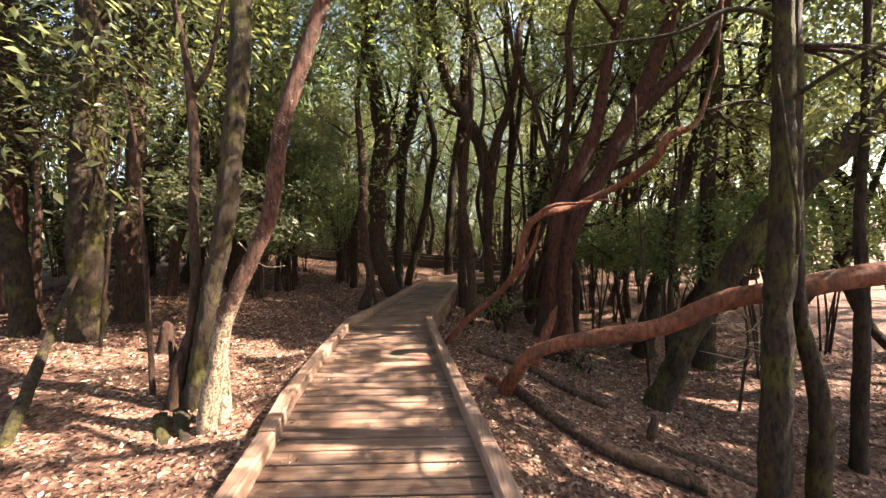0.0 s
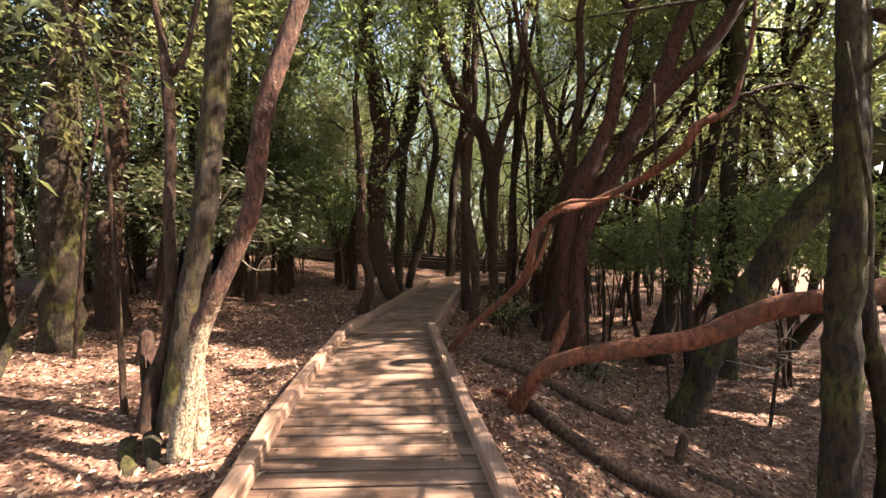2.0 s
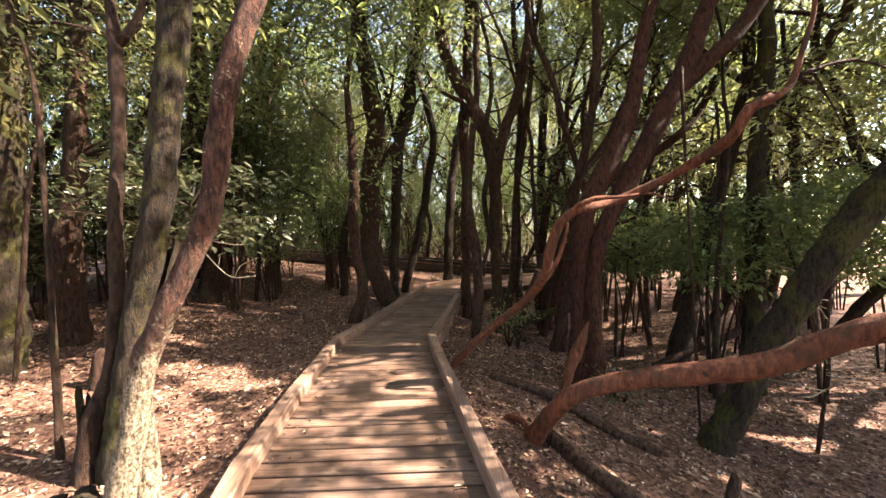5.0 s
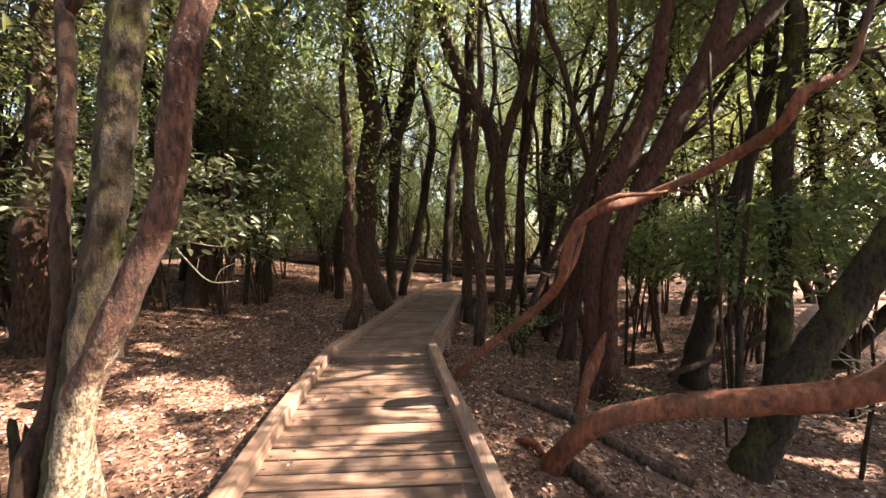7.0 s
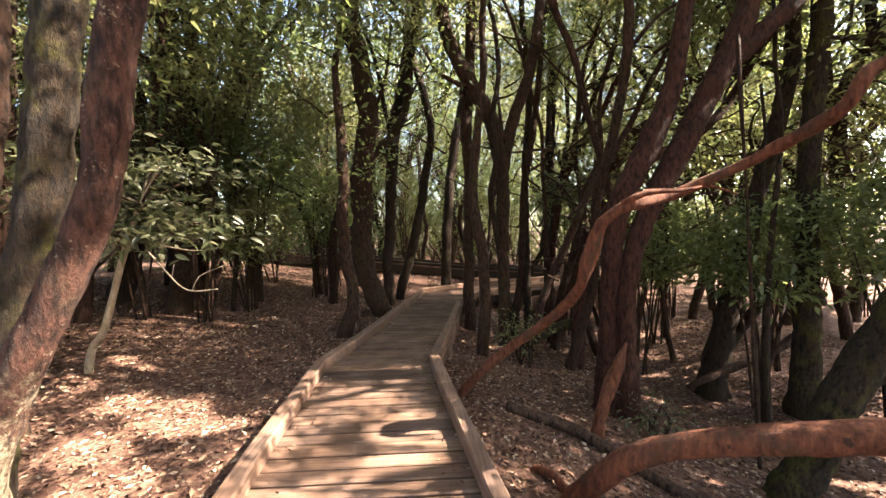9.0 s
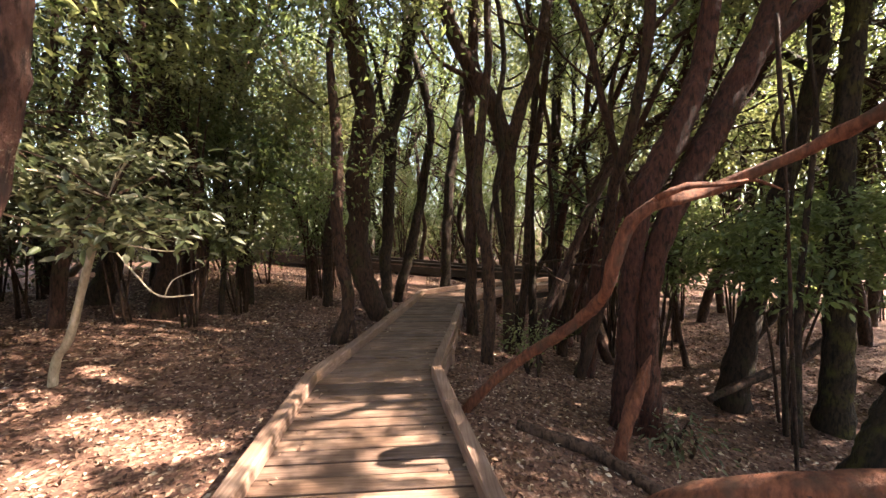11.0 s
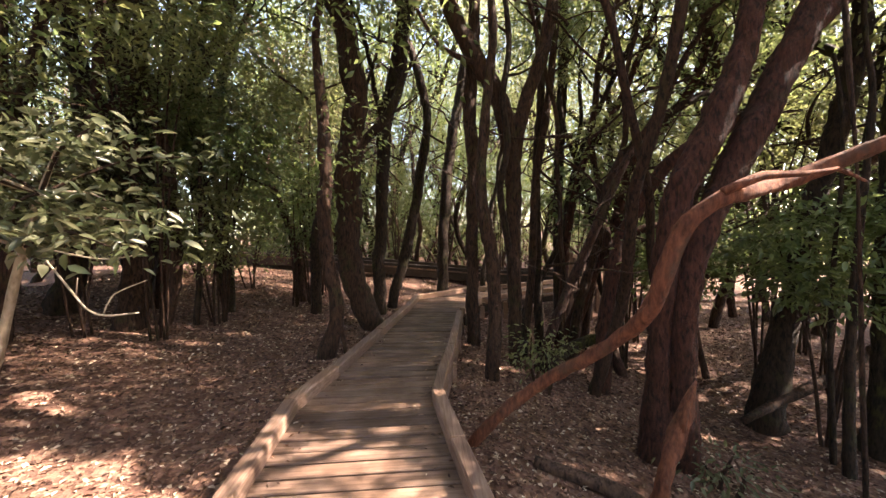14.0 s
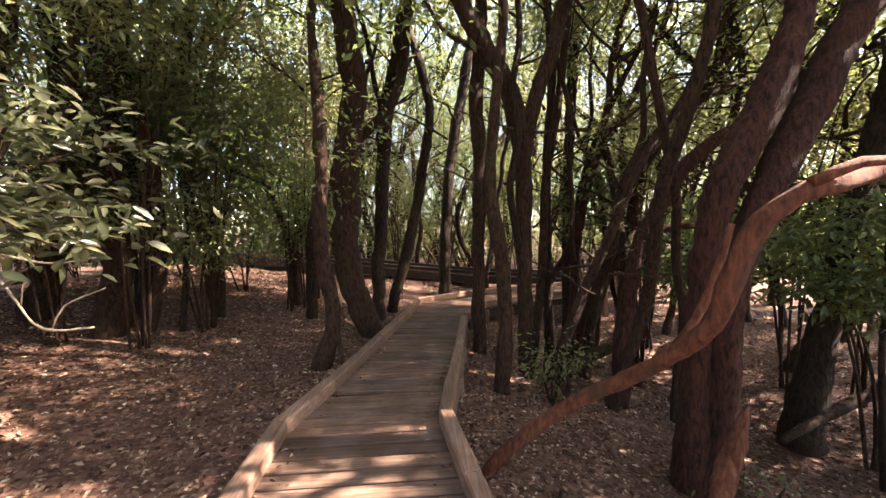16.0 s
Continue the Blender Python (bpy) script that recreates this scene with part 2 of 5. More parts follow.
def sprays(rng, centre, radii, clumps, per, tight=0.28, flat=0.6):
    """Leaf places in many small sprays within an uneven ellipsoid."""
    c = rng.normal(0, 1, (clumps, 3))
    c /= np.linalg.norm(c, axis=1)[:, None]
    c *= rng.uniform(0.25, 1.0, (clumps, 1)) ** 0.5
    c = c * np.array(radii) + np.array(centre)
    off = rng.normal(0, tight, (clumps, per, 3)) * np.array([1, 1, flat])
    places = (c[:, None] + off).reshape(-1, 3)
    aims = off.reshape(-1, 3).copy()
    aims /= np.linalg.norm(aims, axis=1)[:, None] + 1e-9
    aims[:, 2] -= 0.25
    return places, aims


# ---- ground ----
def step01(a, b, x):
    t = min(1.0, max(0.0, (x - a) / (b - a)))
    return t * t * (3 - 2 * t)


def ground_z(x, y):
    left = -0.22 + 0.11 * max(0.0, min(5.0, -2.4 - x)) + 0.03 * max(0.0, min(8.0, y - 6.0))
    drop = min(3.0, max(0.0, x - 0.2))
    right = -0.42 - 0.22 * drop + 0.04 * max(0.0, min(9.0, y - 7.5)) + 0.03 * max(0.0, min(12.0, x - 4))
    k = step01(-1.9, 0.4, x)
    return left * (1 - k) + right * k + 0.035 * noise.noise(Vector((x * 0.9, y * 0.9, 0))) + 0.1 * noise.noise(Vector((x * 0.17, y * 0.17, 4)))


def build_ground():
    def axis(lo, hi, fine, far):
        a = list(np.arange(lo, hi + 1e-6, fine))
        g = fine
        while a[-1] < far:
            g *= 1.35
            a.append(a[-1] + g)
        g = fine
        while a[0] > -far:
            g *= 1.35
            a.insert(0, a[0] - g)
        return a
    xs, ys = axis(-9, 9, 0.2, 900), axis(-4, 17, 0.2, 900)
    verts = [(x, y, ground_z(max(-40, min(40, x)), max(-40, min(60, y)))) for y in ys for x in xs]
    nx = len(xs)
    faces = [(j * nx + i, j * nx + i + 1, (j + 1) * nx + i + 1, (j + 1) * nx + i) for j in range(len(ys) - 1) for i in range(nx - 1)]
    ob = part("ground", mesh_of("ground", [(verts, faces)], GROUND), None)
    tagged(ob, "sloping forest floor covered in brown leaf litter", "ground", kind="structure")


build_ground()

# ---- boardwalk ----
DECK = -0.116   # height of the planks


def along(table, y):
    ys = [p[1] for p in table]
    return float(np.interp(y, ys, [p[0] for p in table]))


LEFT_OUT = [(-1.183, -4.3), (-1.268, 0), (-1.387, 2.096), (-1.473, 2.806), (-1.602, 3.515), (-1.698, 4.741), (-1.763, 6.504), (-1.548, 7.364), (-1.204, 9.03), (-0.86, 10.696), (-0.623, 12.201)]
RIGHT_OUT = [(0.666, -4.3), (0.537, 0), (0.441, 2.053), (0.365, 2.644), (0.226, 3.504), (-0.097, 5.697), (-0.215, 6.579), (-0.14, 7.095), (0.043, 8.062), (0.387, 10.213)]


def board(points, z0, z1, bevel=0.008, wave=0.0, seed=0):
    """A plank with a four-cornered plan (anticlockwise) between two heights."""
    bm = bmesh.new()
    rng = random.Random(seed)
    lo = [bm.verts.new((x, y, z0)) for x, y in points]
    hi = [bm.verts.new((x, y, z1 + rng.uniform(-wave, wave))) for x, y in points]
    bm.faces.new(lo[::-1])
    bm.faces.new(hi)
    n = len(points)
    for i in range(n):
        bm.faces.new((lo[i], lo[(i + 1) % n], hi[(i + 1) % n], hi[i]))
    edges = [e for e in bm.edges if all(v in hi for v in e.verts)]
    bmesh.ops.bevel(bm, geom=edges, offset=bevel, segments=1, affect="EDGES")
    return bm



boardwalk = thing("boardwalk", (0, 0, DECK), "brown timber boardwalk of cross planks with kerb beams through the forest", "boardwalk", kind="structure")


def build_deck():
    rng = random.Random(5)
    pitch, gap = 0.159, 0.021
    y, k = -3.0, 0
    while y < 7.12:
        w = pitch * rng.choice((0.94, 1.0, 1.0, 1.06))
        a, b = y + gap / 2, min(y + w, 7.22) - gap / 2
        jl, jr = rng.uniform(-0.012, 0.012), rng.uniform(-0.012, 0.012)
        skew = 0.03 * (y / 6)
        pts = [(along(LEFT_OUT, a) + 0.02 + jl, a), (along(RIGHT_OUT, a) - 0.02 + jr, a + skew), (along(RIGHT_OUT, b) - 0.02 + jr, b + skew), (along(LEFT_OUT, b) + 0.02 + jl, b)]
        part("plank", board(pts, -0.045, rng.uniform(-0.004, 0.003), wave=0.002, seed=k), PLANK, boardwalk)
        y, k = y + w, k + 1
    # the next straight: planks turned a little
    y = 7.27
    while y < 11.93:
        a, b = y + gap / 2, y + pitch - gap / 2
        turn = -0.1
        xl, xr = along(LEFT_OUT, a + 0.05), along(RIGHT_OUT, a)
        xl2, xr2 = along(LEFT_OUT, b + 0.05), along(RIGHT_OUT, b)
        if a > 10.2:
            xr = xr2 = 0.39 + 0.5 * (a - 10.2)
        pts = [(xl + 0.02, a + 0.07), (xr - 0.02, a + turn + 0.07), (xr2 - 0.02, b + turn + 0.07), (xl2 + 0.02, b + 0.07)]
        part("plank", board(pts, -0.045, rng.uniform(-0.004, 0.002), wave=0.002, seed=k), PLANK, boardwalk)
        y, k = y + pitch, k + 1
    # the turn to the right
    l0, l1, r0, r1 = Vector((-0.54, 12.26)), Vector((5.38, 14.94)), Vector((1.02, 11.56)), Vector((5.7, 13.7))
    n = 36
    for i in range(n):
        s, e = (i + 0.04) / n, (i + 0.96) / n
        pts = [r0.lerp(r1, s), r0.lerp(r1, e), l0.lerp(l1, e), l0.lerp(l1, s)]
        part("plank", board([tuple(p) for p in pts], -0.045, rng.uniform(-0.004, 0.002), seed=k), PLANK, boardwalk)
        k += 1


def beam(a, b, width, z0, z1, material, name, parent, dz=0.0, side=1, z_end=0.0, seed=0):
    """A squared timber from a to b along one edge; side: on which hand its body lies."""
    a, b = Vector(a), Vector(b)
    d = (b - a).normalized()
    nrm = Vector((d.y, -d.x)) * width * side
    n = max(2, int((b - a).length / 0.35))
    rng = random.Random(seed)
    bm = bmesh.new()
    rings = []
    for i in range(n + 1):
        s = i / n
        p = a.lerp(b, s)
        q = p + nrm
        j = [rng.uniform(-0.0015, 0.0015) for _ in range(4)]
        zz = dz + z_end * s
        c = 0.014
        o = nrm.normalized() * c
        ring = [(p.x, p.y, z0 + zz), (p.x + j[0], p.y, z1 - c + zz), (p.x + o.x, p.y + o.y, z1 + zz + j[1]), (q.x - o.x, q.y - o.y, z1 + zz + j[2]), (q.x + j[3], q.y, z1 - c + zz), (q.x, q.y, z0 + zz)]
        rings.append([bm.verts.new(v) for v in ring])
    for i in range(n):
        for k in range(6):
            bm.faces.new((rings[i][k], rings[i][(k + 1) % 6], rings[i + 1][(k + 1) % 6], rings[i + 1][k]))
    bm.faces.new(rings[0][::-1])
    bm.faces.new(rings[-1])
    bmesh.ops.recalc_face_normals(bm, faces=bm.faces)
    return part(name, bm, material, parent)


def build_kerbs():
    hs = [0.0, 0.004, 0.0, 0.012, 0.004, 0.0, 0.006, 0.0, 0.01, 0.0]
    for i, (p, q) in enumerate(zip(LEFT_OUT[:-1], LEFT_OUT[1:])):
        beam(p, q, 0.135, 0.0, 0.123 + hs[i % 10], KERB, "kerb_beam", boardwalk, side=1, seed=i)
    for i, (p, q) in enumerate(zip(RIGHT_OUT[:-1], RIGHT_OUT[1:])):
        beam(p, q, 0.124, 0.0, 0.123 + hs[(i + 3) % 10], KERB, "kerb_beam", boardwalk, side=-1, seed=40 + i)
        if i > 2:
            beam(p, q, 0.06, -0.22, -0.046, KERB, "side_beam", boardwalk, side=-1, seed=60 + i)
    far_l = [(-0.623, 12.255), (0.656, 13.136), (2.795, 14.029), (5.375, 14.996)]
    far_r = [(0.451, 10.427), (0.989, 11.556), (2.365, 12.416), (5.697, 13.706)]
    for tab, side in ((far_l, 1), (far_r, -1)):
        for i, (p, q) in enumerate(zip(tab[:-1], tab[1:])):
            beam(p, q, 0.12, 0.0, 0.12, KERB, "kerb_beam", boardwalk, side=side, seed=80 + i)
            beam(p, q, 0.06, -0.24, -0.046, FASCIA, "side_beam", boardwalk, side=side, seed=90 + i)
    for x, y in ((0.322, 9.89), (0.968, 11.395), (1.612, 11.825), (2.365, 12.309), (3.44, 12.793), (4.622, 13.276), (5.59, 13.706), (-0.021, 7.74), (0.15, 8.815), (0.161, 3.547), (-0.107, 5.375), (-1.451, 8.6)):
        g = ground_z(x, y)
        beam((x - 0.06, y - 0.05), (x - 0.06, y + 0.05), 0.1, g - 0.1 - DECK, -0.05, KERB, "support_post", boardwalk)


build_deck()
build_kerbs()


def build_far_walk():
    walk_ = thing("far_boardwalk", (0, 0, 0), "raised far run of the timber boardwalk with dark fascia beams", "boardwalk", kind="structure")
    line = [(5.6, 15.4, -0.1), (1.08, 15.5, 0.18), (-5.4, 16.35, 0.8), (-15.0, 17.6, 1.28), (-25.8, 18.3, 1.4)]
    k = 200
    for p, q in zip(line[:-1], line[1:]):
        a, b = (p[0], p[1]), (q[0], q[1])
        a2, b2 = (p[0] + 0.1, p[1] + 1.25), (q[0] + 0.1, q[1] + 1.25)
        rise = q[2] - p[2]
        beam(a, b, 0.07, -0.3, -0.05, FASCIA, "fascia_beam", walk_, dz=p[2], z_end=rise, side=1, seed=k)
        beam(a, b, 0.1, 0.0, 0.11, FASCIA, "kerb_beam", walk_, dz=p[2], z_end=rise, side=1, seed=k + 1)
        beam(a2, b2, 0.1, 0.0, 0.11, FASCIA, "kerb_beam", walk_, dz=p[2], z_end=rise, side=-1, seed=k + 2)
        n = int((Vector(b) - Vector(a)).length / 0.148)
        for i in range(n):
            s, e = (i + 0.03) / n, (i + 0.97) / n
            pa, pb = Vector(a).lerp(Vector(b), s), Vector(a).lerp(Vector(b), e)
            z = p[2] + rise * (s + e) / 2
            pts = [(pa.x, pa.y), (pa.x + 0.1, pa.y + 1.25), (pb.x + 0.1, pb.y + 1.25), (pb.x, pb.y)]
            bm = board(pts, z - 0.045, z, seed=k + i)
            bmesh.ops.recalc_face_normals(bm, faces=bm.faces)
            part("plank", bm, PLANK, walk_)
        for s in (0.1, 0.4, 0.7):
            x, y, z = a[0] + (b[0] - a[0]) * s, a[1] + (b[1] - a[1]) * s, p[2] + rise * s
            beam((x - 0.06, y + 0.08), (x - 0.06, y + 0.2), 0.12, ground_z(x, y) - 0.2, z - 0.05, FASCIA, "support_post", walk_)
        k += 300


build_far_walk()


def build_railing():
    """A low timber railing where the walk leaves the slope."""
    root = thing("wooden_railing", (4.1, 12.6, ground_z(4.1, 12.6)), "weathered pale timber railing with thin balusters beside the boardwalk", "railing")
    o = root.location
    a, b = Vector((3.45, 12.35)), Vector((4.7, 12.85))
    for i in range(3):
        p = a.lerp(b, i / 2)
        g = ground_z(p.x, p.y)
        beam((p.x - o.x - 0.05, p.y - o.y - 0.05), (p.x - o.x - 0.05, p.y - o.y + 0.05), 0.1, g - 0.2 - o.z, 0.98 - o.z, KERB, "post", root, seed=700 + i)
    beam(a - o.xy, b - o.xy, 0.07, 0.84 - o.z, 0.93 - o.z, KERB, "rail", root, seed=710)
    beam(a - o.xy, b - o.xy, 0.05, 0.1 - o.z, 0.17 - o.z, KERB, "rail", root, seed=711)
    for i in range(1, 11):
        if i == 5:
            continue
        p = a.lerp(b, i / 10.5) - o.xy
        beam((p.x + 0.015, p.y - 0.015), (p.x + 0.015, p.y + 0.02), 0.03, 0.17 - o.z, 0.84 - o.z, KERB, "baluster", root, seed=720 + i)


build_railing()

# ---- trees ----
R = np.random.RandomState


class Crowns:
    """A few leaf crowns and twig sets, shared by many trees."""
    # brown holds the crowns in the darkened shade colour
    near, far, brown = [], [], []
    rad = (1.5, 1.5, 1.0)


def build_crowns():
    for i in range(6):
        rng = R(100 + i)
        p, a = sprays(rng, (0, 0, 0), Crowns.rad, 90, 26, 0.2, 0.5)
        Crowns.near.append(leaf_mesh("crown_leaves", p, a, 0.1, LEAF_OLIVE if i % 2 else LEAF_DARK, rng, fine=False))
        p, a = sprays(rng, (0, 0, 0), (1.7, 1.7, 1.3), 48, 16, 0.26, 0.5)
        Crowns.far.append(leaf_mesh("crown_leaves", p, a, 0.125, LEAF_OLIVE if i % 2 else LEAF_DARK, rng, fine=False))
        Crowns.brown.append(leaf_mesh("crown_leaves", p, a, 0.115, LEAF_SHADE, rng, fine=False))


build_crowns()


def carved(places, aims, rays):
    """Drops the leaves that stand in the sun's way to certain spots."""
    keep = np.ones(len(places), bool)
    s = np.array(TO_SUN)
    for x, y, z, r in rays:
        d = places - np.array((x, y, z))
        along_ = d @ s
        off = np.linalg.norm(d - along_[:, None] * s, axis=1)
        keep &= ~((off < r) & (along_ > 0.3))
    return places[keep], aims[keep]


# spots on the ground, the deck and the trunks that the sun reaches: x, y, z, radius
LIT = [(x, y, DECK, r * 0.85) for x, y, r in ((-0.55, 4.45, 0.3), (-0.83, 3.84, 0.2), (-0.38, 3.54, 0.16), (-0.86, 3.23, 0.16), (-0.9, 2.87, 0.24), (-0.15, 2.58, 0.14), (-0.85, 5.68, 0.28), (-0.6, 5.0, 0.26), (-0.34, 4.92, 0.2), (-0.43, 4.54, 0.2), (-1.1, 5.85, 0.22), (-1.19, 4.18, 0.14), (-0.77, 8.84, 0.14), (-0.5, 9.86, 0.15), (-1.7, 4.95, 0.16), (-1.6, 3.05, 0.16), (0.2, 4.0, 0.15), (-1.7, 6.15, 0.14))]
LIT += [(x, y, ground_z(x, y), r * 0.85) for x, y, r in ((-5.95, 5.29, 0.4), (-4.9, 4.6, 0.4), (-4.39, 4.66, 0.42), (-4.04, 4.85, 0.4), (-3.85, 2.85, 0.3), (-3.4, 2.9, 0.24), (-4.3, 5.74, 0.24), (-2.78, 5.5, 0.36), (-2.5, 4.2, 0.2), (-3.48, 5.74, 0.3), (-2.3, 5.45, 0.22), (-3.14, 4.97, 0.3), (-2.7, 4.55, 0.3), (-4.03, 6.49, 0.25), (-2.95, 5.8, 0.3), (-4.34, 6.77, 0.2), (-6.1, 8.5, 0.3), (-3.97, 8.6, 0.28), (-2.35, 9.45, 0.2), (-2.9, 7.4, 0.2), (-2.1, 7.4, 0.16))]
LIT += [(-2.1, 3.3, 0.0, 0.4), (-2.05, 3.3, 0.4, 0.4), (-1.95, 3.32, 0.8, 0.3), (-1.38, 3.44, 2.9, 0.22), (-2.4, 3.78, 0.9, 0.24),
        (1.05, 5.15, 1.35, 0.16), (1.6, 5.05, 1.85, 0.14), (3.0, 6.2, 3.1, 0.3), (2.6, 6.2, 2.4, 0.22), (-1.5, 9.75, 3.8, 0.4), (-3.5, 9.7, 3.7, 0.35), (-3.8, 6.05, 2.0, 1.0), (-4.7, 6.0, 1.9, 0.5), (-3.9, 5.7, 2.4, 0.5), (-3.1, 6.1, 1.5, 0.5), (-3.0, 5.6, 1.8, 0.55), (-4.2, 6.1, 2.0, 0.6)]
LIT += [(x, y, ground_z(x, y) + 0.02, r) for x, y, r in ((4.0, 5.3, 0.34), (5.0, 5.6, 0.3), (0.75, 8.3, 0.3), (0.85, 9.5, 0.28), (1.2, 7.5, 0.2), (2.6, 4.4, 0.14), (7.5, 12.4, 0.8), (1.5, 7.0, 0.16), (2.9, 7.2, 0.2), (3.6, 8.3, 0.25), (4.8, 10.2, 0.35), (2.3, 5.2, 0.1), (1.3, 4.2, 0.1), (3.4, 4.3, 0.16))]


def limbs_for(top, seed, count, reach, r0, start=0.35):
    """Forking limbs that leave the upper trunk; gives tubes and their tips."""
    rng = random.Random(seed)
    pieces, tips = [], []
    path = smooth_path(top, 0.25)
    for i in range(count):
        s = start + (1 - start) * (i + rng.random() * 0.6) / count
        b = path[min(len(path) - 1, int(s * (len(path) - 1)))]
        an = rng.uniform(0, 2 * math.pi)
        ln = reach * rng.uniform(0.6, 1.2)
        p = [(b[0], b[1], b[2], min(r0, b[3] * 0.6))]
        x, y, z, r = p[0]
        up = rng.uniform(0.5, 1.1)
        for j in range(4):
            an += rng.uniform(-0.5, 0.5)
            x, y, z = x + math.cos(an) * ln / 4, y + math.sin(an) * ln / 4, z + up * ln / 4 + rng.uniform(-0.1, 0.1)
            r *= 0.66
            p.append((x, y, z, max(r, 0.006)))
        pieces.append((p, seed + i))
        tips.append((x, y, z))
        # a side shoot
        q = p[2]
        a2 = an + rng.choice((-1, 1)) * rng.uniform(0.6, 1.2)
        shoot = [q, (q[0] + math.cos(a2) * ln * 0.25, q[1] + math.sin(a2) * ln * 0.25, q[2] + ln * 0.22, q[3] * 0.55), (q[0] + math.cos(a2) * ln * 0.5, q[1] + math.sin(a2) * ln * 0.5, q[2] + ln * 0.35, q[3] * 0.3)]
        pieces.append((shoot, seed + i + 50))
        tips.append(shoot[-1][:3])
    return pieces, tips


def grow_top(pts, height, seed, lean=0.35):
    """Carries a trunk's line on upwards to its full height."""
    rng = random.Random(seed)
    x, y, z, r = pts[-1]
    px, py, pz, _ = pts[-2]
    n = math.sqrt((x - px) ** 2 + (y - py) ** 2 + (z - pz) ** 2)
    dx, dy = (x - px) / n, (y - py) / n
    out = list(pts)
    while z < height:
        dx, dy = dx * 0.8 + rng.uniform(-lean, lean) * 0.5, dy * 0.8 + rng.uniform(-lean, lean) * 0.5
        x, y, z, r = x + dx * 0.8, y + dy * 0.8, z + 0.75, r * 0.86
        out.append((x, y, z, max(0.02, r)))
    return out


def tree(pts, material, label, seed, height=7.5, forks=(), crown=5, limbs=5, reach=1.6, sides=12, flare=0.35, category="tree", group="laurel trees", name="laurel_tree", low=3.4, far=None, step=0.1):
    base = pts[0]
    root = thing(name, base[:3], label, category, group)
    o = base[:3]
    pts = [(base[0], base[1], base[2] - 0.4, base[3])] + list(pts)
    full = grow_top(pts, height, seed) if height > pts[-1][2] else pts
    part("trunk", mesh_of("trunk", [tube(full, sides, step, 0.16, seed, o, flare)], material), None, root)
    tips = []
    for i, f in enumerate(forks):
        ff = grow_top(list(f), height - 0.6, seed + 7 + i) if f[-1][3] > 0.03 and f[-1][2] > low - 1 and height > f[-1][2] and crown else list(f)
        part("branch", mesh_of("branch", [tube(ff, 9, 0.1, 0.16, seed + 5 + i, o)], material), None, root)
        tips.append(ff[-1][:3])
    if limbs:
        upper = [p for p in full if p[2] > low - 0.8] or full[-2:]
        if len(upper) < 2:
            upper = full[-2:]
        pieces, t2 = limbs_for(upper, seed, limbs, reach, 0.05)
        for main, shoot in zip(pieces[::2], pieces[1::2]):
            part("limb", mesh_of("limb", [tube(p, 6, 0.2, 0.1, s, o) for p, s in (main, shoot)], material), None, root)
        tips += t2
    tips.append(full[-1][:3])
    rng = random.Random(seed + 99)
    rng.shuffle(tips)
    if o[1] < 9.0 and o[0] > -8.0 and crown and not far and name == "laurel_tree" and category == "tree" and seed < 100:
        r2 = R(seed)
        sets = [sprays(r2, (t[0], t[1], max(t[2], low + 0.6) + 0.2), (1.1, 1.1, 0.8), 42, 26, 0.2, 0.5) for t in tips[:crown + 1]]
        p, a = carved(np.concatenate([q[0] for q in sets]), np.concatenate([q[1] for q in sets]), LIT)
        part("crown", leaf_mesh("crown_leaves", p - np.array(o), a, 0.1, LEAF_SHADE if o[0] < -4.0 else LEAF_OLIVE if seed % 2 else LEAF_DARK, r2), None, root)
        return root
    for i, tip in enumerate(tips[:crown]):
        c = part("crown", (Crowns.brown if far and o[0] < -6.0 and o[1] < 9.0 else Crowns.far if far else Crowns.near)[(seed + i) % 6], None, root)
        sc = rng.uniform(0.6, 0.95)
        if far:
            tip = (tip[0], tip[1], o[2] + far[0] + (far[1] - far[0]) * (i + rng.random()) / crown)
        c.matrix_local = pose(tip[0] - o[0], tip[1] - o[1], (tip[2] if far else max(tip[2], low + 0.6)) + 0.1 - o[2], rng.uniform(-15, 15), rng.uniform(-15, 15), rng.uniform(0, 360)) @ Matrix.Scale(sc, 4)
    return root

